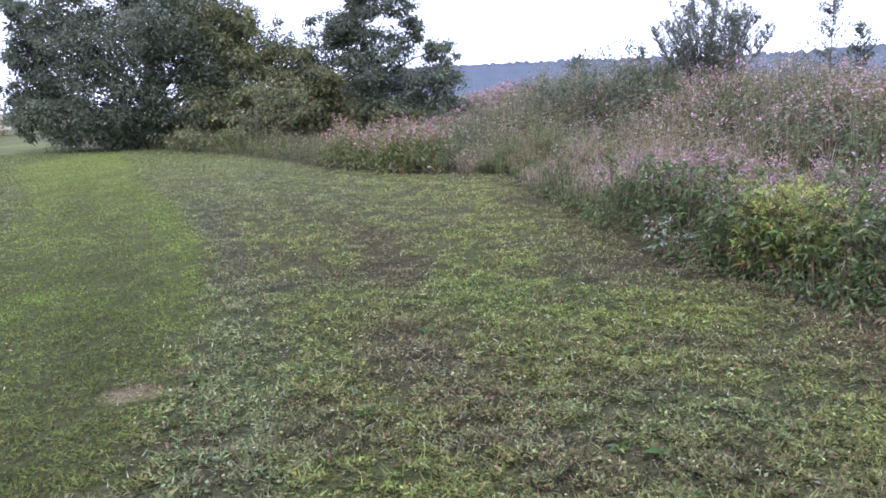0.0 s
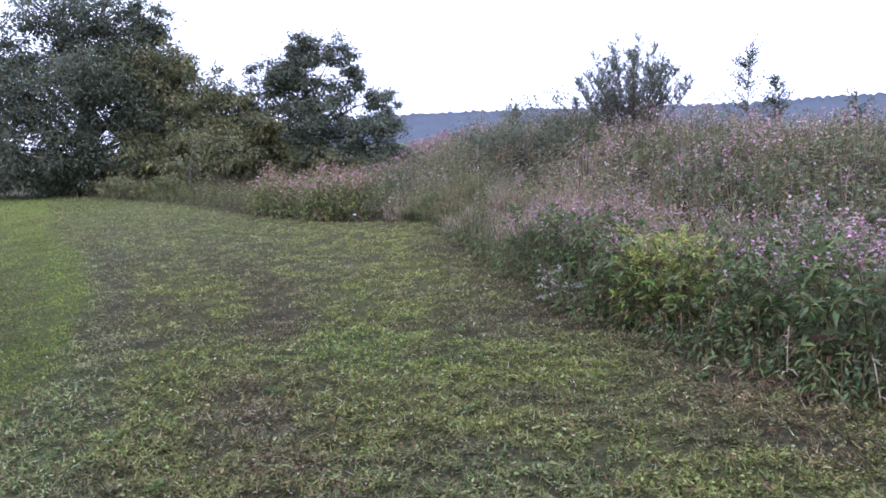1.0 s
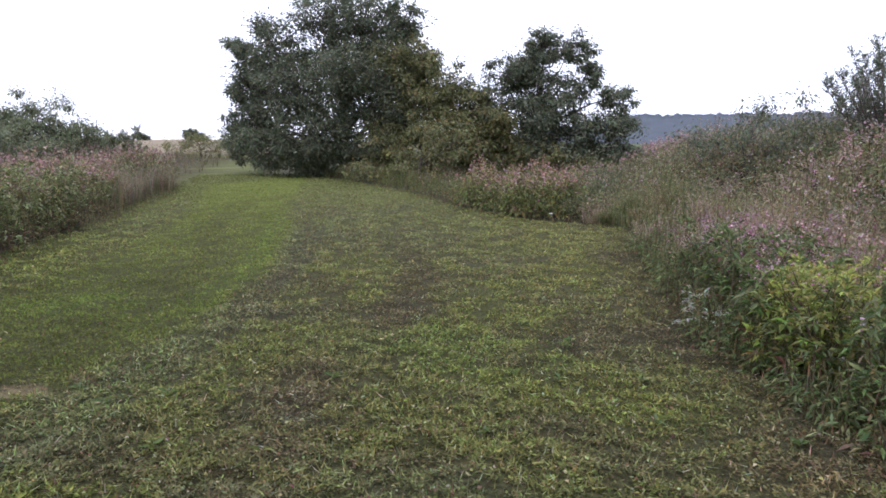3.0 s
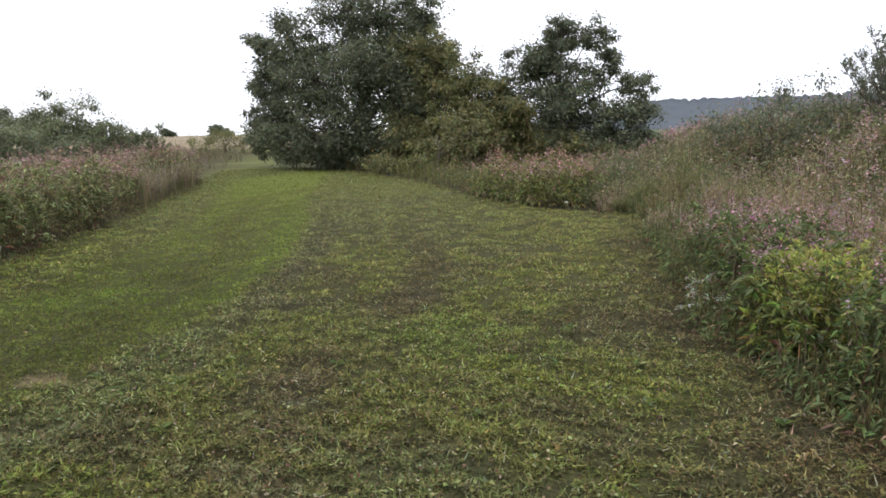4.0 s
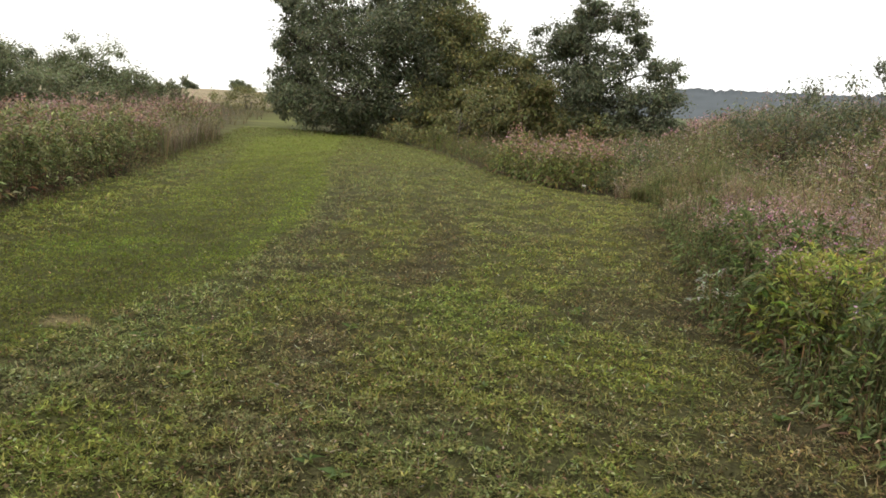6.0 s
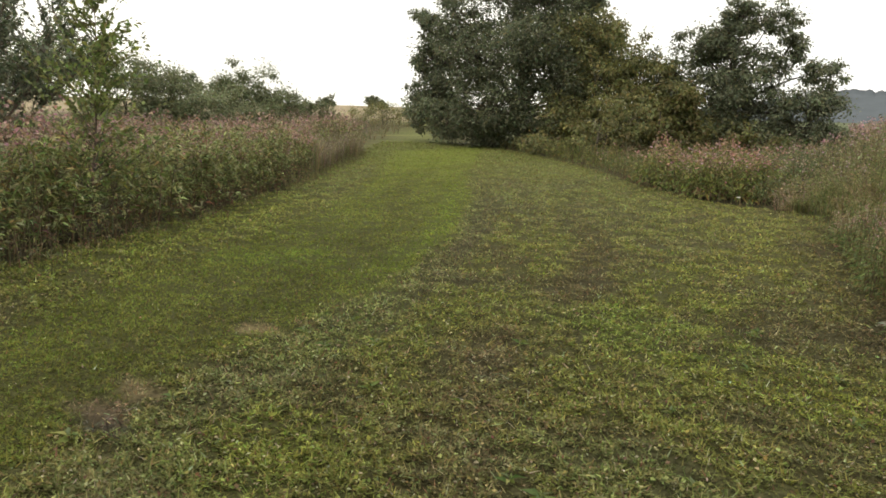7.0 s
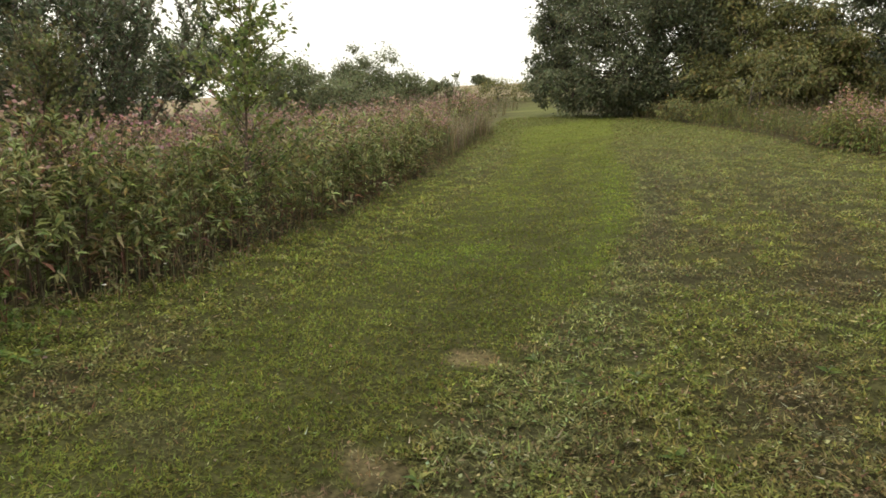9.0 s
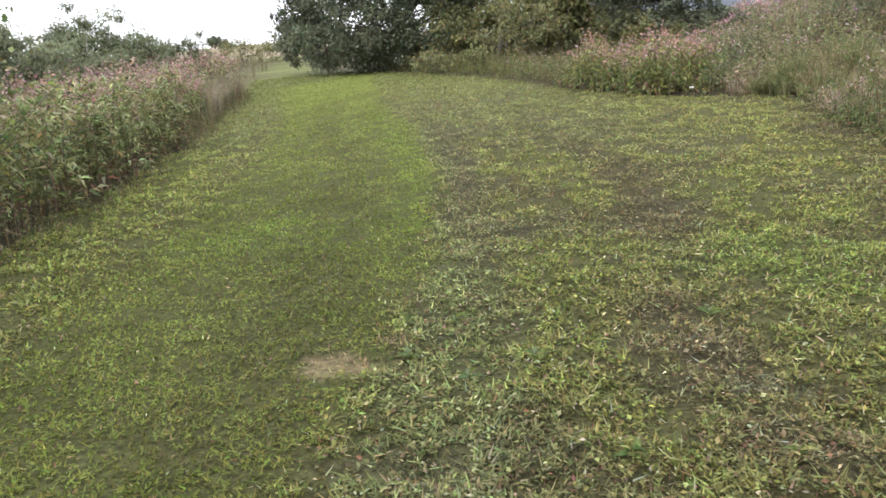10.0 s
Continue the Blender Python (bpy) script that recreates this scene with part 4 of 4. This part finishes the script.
plants(clump, feet(x, y), rng.uniform(0.65, 1.0, len(x)) * (0.75 + 0.5 * wave(x, y, 0.9, 3)), rng, 44, 0.15, 0.36, spread=0.42, low=0.08, leaf_tones=[(4, (0.23, 0.255, 0.08)), (3, (0.19, 0.23, 0.075)), (1, (0.3, 0.26, 0.1)), (2, (0.13, 0.165, 0.06))], flowers=10, flower=0.05, flower_tones=[(2, (0.45, 0.28, 0.27)), (2, (0.4, 0.25, 0.2)), (1, (0.3, 0.26, 0.12))], shape="diamond")
stuff("clump_herbs", clump, HERB, "yellow-green leafy herbs with dusty pink heads at the lawn corner", "herbs")

# low green fringe at the foot of the bank and along to the trees
edge = Batch()
x, y = sown(13000, -16, 4.6, 3.2, 32, lambda x, y: (right_of(x, y) > -0.1) & (right_of(x, y) < 0.75 + 0.05 * y) & (rng.random(len(x)) < 0.55 + 0.45 * (y < 12)))
x2, y2 = sown(4600, 1.2, 4.6, 3.2, 13, lambda x, y: (right_of(x, y) > -0.12) & (right_of(x, y) < 0.5))
x, y = np.concatenate([x, x2]), np.concatenate([y, y2])
h = rng.uniform(0.16, 0.46, len(x)) * (0.6 + 0.8 * wave(x, y, 0.8, 1)) * (1 + 0.03 * y) * (0.45 + 0.55 * ease(right_of(x, y), -0.3, 0.35))
plants(edge, feet(x, y), h, rng, 16, 0.085, spread=0.5, low=0.05, leaf_tones=GREENS, flowers=0, shape="diamond", twigs=0)
x, y = sown(1500, -16, 1.0, 15.5, 33, lambda x, y: (right_of(x, y) > 0.25) & (right_of(x, y) < 3.2))
kind = wave(x, y, 2.0, 6)
for sel, tones, fl, ft in ((kind < 0.4, YELLOWS, 0, PINKS), ((kind >= 0.4) & (kind < 0.62), GREENS, 4, RUSTS), (kind >= 0.62, OLIVES, 4, TANS)):
    plants(edge, feet(x[sel], y[sel]), rng.uniform(0.35, 0.75, int(sel.sum())), rng, 30, 0.12, spread=0.32, leaf_tones=tones, flowers=fl, flower=0.05, flower_tones=ft, shape="diamond")
stuff("edge_weeds", edge, HERB, "low green weeds fringing the mown path", "weeds")

# undergrowth between the lawn's far edge and the trees
under = Batch()
x, y = sown(2600, -16, 1.5, 19, 33, lambda x, y: (right_of(x, y) > 1.2) & (x < -1.2 + 0.1 * (y - 19)) & (right_of(x, y) < 9))
plants(under, feet(x, y), rng.uniform(0.3, 0.62, len(x)) * (1 + 0.6 * ease(y, 25, 31)), rng, 18, 0.15, spread=0.35, low=0.05, leaf_tones=[(3, (0.13, 0.15, 0.06)), (3, (0.17, 0.18, 0.07)), (2, (0.2, 0.17, 0.08)), (1, (0.23, 0.18, 0.12))], flowers=0, shape="diamond", twigs=0, droop=0.1)
stuff("undergrowth", under, HERB, "olive and brown undergrowth in front of the trees", "undergrowth")

# herbs on the left, behind the first row
leftb = Batch()
x, y = sown(5200, -22, -3.5, -1.0, 24, lambda x, y: (left_of(x, y) > 0.45) & (left_of(x, y) < 7.0) & (rng.random(len(x)) < np.where(left_of(x, y) < 2.5, 1, 0.6)))
h = (1.1 + 0.36 * rng.random(len(x))) * (0.72 + 0.48 * wave(x, y, 1.5, 2)) * ease(left_of(x, y), -0.7, 0.9) * (1 - 0.1 * ease(left_of(x, y), 1.0, 3.0)) * (0.95 + 0.05 * ease(y, 2.5, 6))
front = left_of(x, y) < 2.4
plants(leftb, feet(x[front], y[front]), h[front], rng, 40, 0.145, 0.27, 0.26, low=0.1, leaf_tones=BED_GREENS, twigs=1, flowers=18, flower=0.04, flower_tones=RUSTS, droop=0.2, whorls=5)
plants(leftb, feet(x[~front], y[~front]), h[~front], rng, 18, 0.17, 0.34, 0.28, low=0.4, leaf_tones=BED_GREENS, twigs=0, flowers=30, flower=0.042, flower_tones=RUSTS, droop=0.1, shape="diamond")
x, y = sown(500, -8, -3.4, -9, -0.8, lambda x, y: left_of(x, y) > 0.3)
plants(leftb, feet(x, y), rng.uniform(0.9, 1.4, len(x)), rng, 18, 0.17, 0.32, leaf_tones=BED_GREENS, flowers=14, flower=0.04, flower_tones=RUSTS, shape="diamond", twigs=0, droop=0.1)
stuff("herb_bed", leftb, HERB, "dense tall balsam with reddish seed heads beside the path", "herbs")
lefte = Batch()
x, y = sown(8000, -15, -3.2, 0.0, 22, lambda x, y: (left_of(x, y) > -0.3) & (left_of(x, y) < 0.6))
h = rng.uniform(0.1, 0.3, len(x)) * (1 + 1.1 * ease(left_of(x, y), -0.1, 0.5)) * (0.6 + 0.8 * wave(x, y, 0.7, 5))
plants(lefte, feet(x, y), h, rng, 14, 0.075, spread=0.55, low=0.05, leaf_tones=[(3, (0.15, 0.18, 0.065)), (3, (0.2, 0.22, 0.09)), (2, (0.22, 0.15, 0.09)), (1, (0.28, 0.22, 0.14))], flowers=0, shape="diamond", twigs=0)
stuff("edge_weeds", lefte, HERB, "low weeds and dead leaves under the herb bed", "weeds")

# rough grass beyond the herb bed and beside the far path
rough = Batch()
x, y = sown(1000, -42, -9, 12, 52, lambda x, y: (left_of(x, y) > 0.2) & (left_of(x, y) < 14) & (y > 21 + 0.0 * x))
grasses(rough, feet(x, y), rng.uniform(0.4, 0.8, len(x)), rng, 12, [(3, (0.17, 0.16, 0.08)), (2, (0.22, 0.19, 0.11)), (2, (0.13, 0.14, 0.06)), (1, (0.26, 0.19, 0.15))])
x, y = sown(900, -17, -9, 14.5, 21.5, lambda x, y: (left_of(x, y) > 0.0) & (left_of(x, y) < 1.3))
grasses(rough, feet(x, y), rng.uniform(0.6, 1.15, len(x)), rng, 12, [(3, (0.26, 0.22, 0.14)), (2, (0.3, 0.23, 0.19)), (2, (0.2, 0.2, 0.1))])
stuff("rough_grass", rough, [LEAF, STEM, PETAL], "rough tan grass beside the far end of the path", "grass")

# ---------------------------------------------------------------- single plants along the edges
def plant_kind(name, label, category, group, seed, h, count, leaf, leaf_tones, flower_tones, flowers, spread, flower=0.026, stem_tone=(0.12, 0.09, 0.05), low=0.15, slim=0.28):
    """One plant with its stem, foliage and flower head as parts, standing at the origin."""
    root = new(name)
    tagged(root, label, category, group)
    for nm, only, mats in (("stem", "stem", 1), ("foliage", "leaf", 0), ("flower_head", "flower", 2)):
        if only == "flower" and not flowers:
            continue
        b = Batch()
        g = np.random.default_rng(seed)
        plants(b, np.zeros((1, 3)), np.array([h]), g, count, leaf, slim, spread, low, leaf_tones, flower_tones, flowers, flower, stem_tone, "lance", only, 0.12, 5, max(6, count // 9))
        b.m = [np.zeros_like(q) for q in b.m]
        spray = part(nm, b.mesh(nm, [HERB[mats]]), root)
        tagged(spray, kind="stuff")
    return root


def set_out(kinds, spots, rng, small=0.85, large=1.15):
    for k, (x, y) in enumerate(spots):
        first = kinds[k % len(kinds)]
        s = float(rng.uniform(small, large))
        m = pose(x, y, float(land(x, y)) - 0.02, float(rng.normal(0, 3)), float(rng.normal(0, 3)), float(rng.uniform(0, 360))) @ Matrix.Scale(s, 4)
        if k < len(kinds):
            first.matrix_basis = m
        else:
            ob = copy_thing(first, m)
            ob.scale = (s, s, s)


rng = np.random.default_rng(90)
kinds = [plant_kind("balsam_plant", "pink-flowered balsam plant at the foot of the bank", "plant", "balsam along the bank", 100 + k, 0.85, 90, 0.125, GREENS, PINKS, 50 if k % 2 else 8, 0.27, 0.019) for k in range(9)]
spots = []
while len(spots) < 150:
    y = rng.uniform(3.7, 12.5)
    x = np.interp(y, RIGHT_EDGE[:, 1], RIGHT_EDGE[:, 0]) + 0.1 + 1.3 * rng.random() ** 1.5
    if yellow_zone(np.array([x]), np.array([y]))[0] < 0.4 and tan_zone(np.array([x]), np.array([y]))[0] < 0.5:
        spots.append((x, y))
set_out(kinds, spots, rng, 0.7, 1.15)
kinds = [plant_kind("goldenrod_plant", "yellow-green leafy herb at the foot of the bank", "plant", "yellow-green herbs", 120 + k, 0.78, 130, 0.1, [(4, (0.33, 0.36, 0.09)), (3, (0.26, 0.32, 0.08)), (1, (0.38, 0.33, 0.11))], TANS, 0, 0.24, slim=0.3) for k in range(4)]
spots = [(3.2 + rng.normal(0, 0.2), 7.0 + rng.normal(0, 0.4)) for _ in range(34)]
for _ in range(12):
    y = rng.uniform(6.0, 7.8)
    spots.append((np.interp(y, RIGHT_EDGE[:, 1], RIGHT_EDGE[:, 0]) + rng.uniform(0.12, 0.6), y))
set_out(kinds, spots, rng)
kinds = [plant_kind("balsam_stalk", "tall balsam with pale whorled leaves and reddish seed head", "plant", "balsam in the herb bed", 130 + k, 1.3, 180, 0.145, BED_GREENS, RUSTS, 12 if k % 3 else 0, 0.24, 0.034, (0.16, 0.1, 0.065), 0.16, 0.26) for k in range(9)]
spots = []
while len(spots) < 120:
    y = 0.6 + 11.5 * rng.random()
    spots.append((np.interp(y, LEFT_EDGE[:, 1], LEFT_EDGE[:, 0]) - 0.15 - 0.75 * rng.random(), y))
set_out(kinds, spots, rng, 0.62, 1.12)
kinds = [plant_kind("nettle_plant", "dark green stinging nettle at the lawn edge", "plant", "nettles", 140 + k, 0.32, 80, 0.075, [(3, (0.115, 0.17, 0.045)), (2, (0.145, 0.205, 0.055))], TANS, 0, 0.5, slim=0.5) for k in range(4)]
spots = [(-3.95 + rng.normal(0, 0.3), 1.9 + rng.normal(0, 0.4)) for _ in range(46)]
set_out(kinds, spots, rng, 0.6, 1.05)
kinds = [plant_kind("whitened_herb", "pale silvery-leaved herb leaning over the lawn", "plant", "silvery herbs", 150 + k, 0.42, 46, 0.085, [(3, (0.52, 0.54, 0.46)), (2, (0.4, 0.43, 0.32)), (1, (0.2, 0.22, 0.1))], TANS, 0, 0.5, slim=0.26) for k in range(3)]
set_out(kinds, [(2.42, 7.8), (2.28, 8.05), (2.52, 7.5), (2.36, 7.65)], rng)

# broad-leaved weeds flat in the turf
def weed_leaf(seed):
    b = Batch()
    g = np.random.default_rng(seed)
    leaves(b, np.zeros((1, 3)), np.array([[1, 0, 0.22]]), 0.085, 0.03, pick([(2, (0.11, 0.17, 0.05)), (1, (0.17, 0.2, 0.07))], 1, g), 0, "lance", g)
    return b.mesh("leaf", [LEAF])


weed_leaves = [weed_leaf(200 + k) for k in range(6)]
for k in range(46):
    x, y = rng.uniform(-4, 3), rng.uniform(2.2, 7.5)
    if left_of(x, y) > -0.3 or right_of(x, y) > -0.2 or lawn_smooth(x, y) > 0.6:
        continue
    whole = new("broadleaf_weed")
    whole.matrix_basis = pose(x, y, float(ground_at(x, y)) + 0.008, 0, 0, rng.uniform(0, 360))
    tagged(whole, "flat rosette of a broad-leaved weed in the turf", "weed", "weeds in the turf")
    for j in range(7):
        ob = part("leaf", weed_leaves[(k + j) % 6], whole)
        sc = rng.uniform(0.6, 1.1)
        ob.matrix_basis = pose(0, 0, 0.004 * j, rng.normal(0, 12), -rng.uniform(0, 20), 137 * j + rng.normal(0, 15)) @ Matrix.Scale(sc, 4)

# a dry stalk bent down over the lawn, and the white flowers
def dry_stalk(x, y, dx, dy, h, seed):
    g = np.random.default_rng(seed)
    whole = thing("dry_stalk", x, y, "dry bleached plant stalk bent down to the lawn", "stalk", "dry stalks")
    f = np.linspace(0, 1, 8)
    line = np.c_[dx * f, dy * f, h * np.sin(f * math.pi * 0.9)]
    part("stem", tube(line, np.linspace(0.009, 0.004, 8), (0.36, 0.29, 0.19), g, 6).mesh("stem", [STEM], True), whole)
    b = Batch()
    k = 22
    q = g.uniform(0.2, 1, k)
    p = np.c_[dx * q, dy * q, h * np.sin(q * math.pi * 0.9)]
    leaves(b, p, np.c_[g.normal(0, 1, (k, 2)), g.normal(-0.6, 0.4, k)], g.uniform(0.05, 0.11, k), 0.022, pick([(2, (0.4, 0.36, 0.26)), (1, (0.3, 0.22, 0.13)), (1, (0.18, 0.2, 0.1))], k, g), 0, "lance", g)
    part("withered_leaves", b.mesh("withered_leaves", [LEAF]), whole)


for k, (x, y, dx, dy, h) in enumerate([(3.75, 5.6, -0.45, -0.75, 0.34), (3.6, 6.2, -0.4, -0.35, 0.42), (3.9, 5.0, -0.35, -0.7, 0.28), (3.45, 6.6, -0.5, -0.2, 0.3), (2.9, 7.4, -0.45, 0.1, 0.25)]):
    dry_stalk(x, y, dx, dy, h, 220 + k)


def white_flower(x, y, h, seed, size=0.05):
    g = np.random.default_rng(seed)
    whole = thing("white_flower", x, y, "white trumpet flower among green leaves", "flower", "white flowers")
    part("stem", tube(bend((0, 0, 0), (0.02, 0.0, h), g, 5, 0.05), np.linspace(0.004, 0.003, 5), (0.1, 0.13, 0.05), g, 5).mesh("stem", [STEM], True), whole)
    b = Batch()
    a = np.arange(7) * 2 * math.pi / 7
    leaves(b, np.zeros((7, 3)) + np.array([0.02, 0, h]), np.c_[np.cos(a), np.sin(a), np.full(7, 0.5)], size, size * 0.8, vary((0.8, 0.8, 0.78), 7, g, 0.05, 0.02), 0, "lance", g)
    part("petals", b.mesh("petals", [PETAL]), whole)


for k, (x, y, h, s) in enumerate([(-0.44, 16.6, 0.2, 0.065), (3.25, 6.17, 0.3, 0.055), (3.4, 6.9, 0.45, 0.04), (-4.7, 3.3, 0.2, 0.022), (-4.9, 3.9, 0.25, 0.02)]):
    white_flower(x, y, h, 240 + k, s)
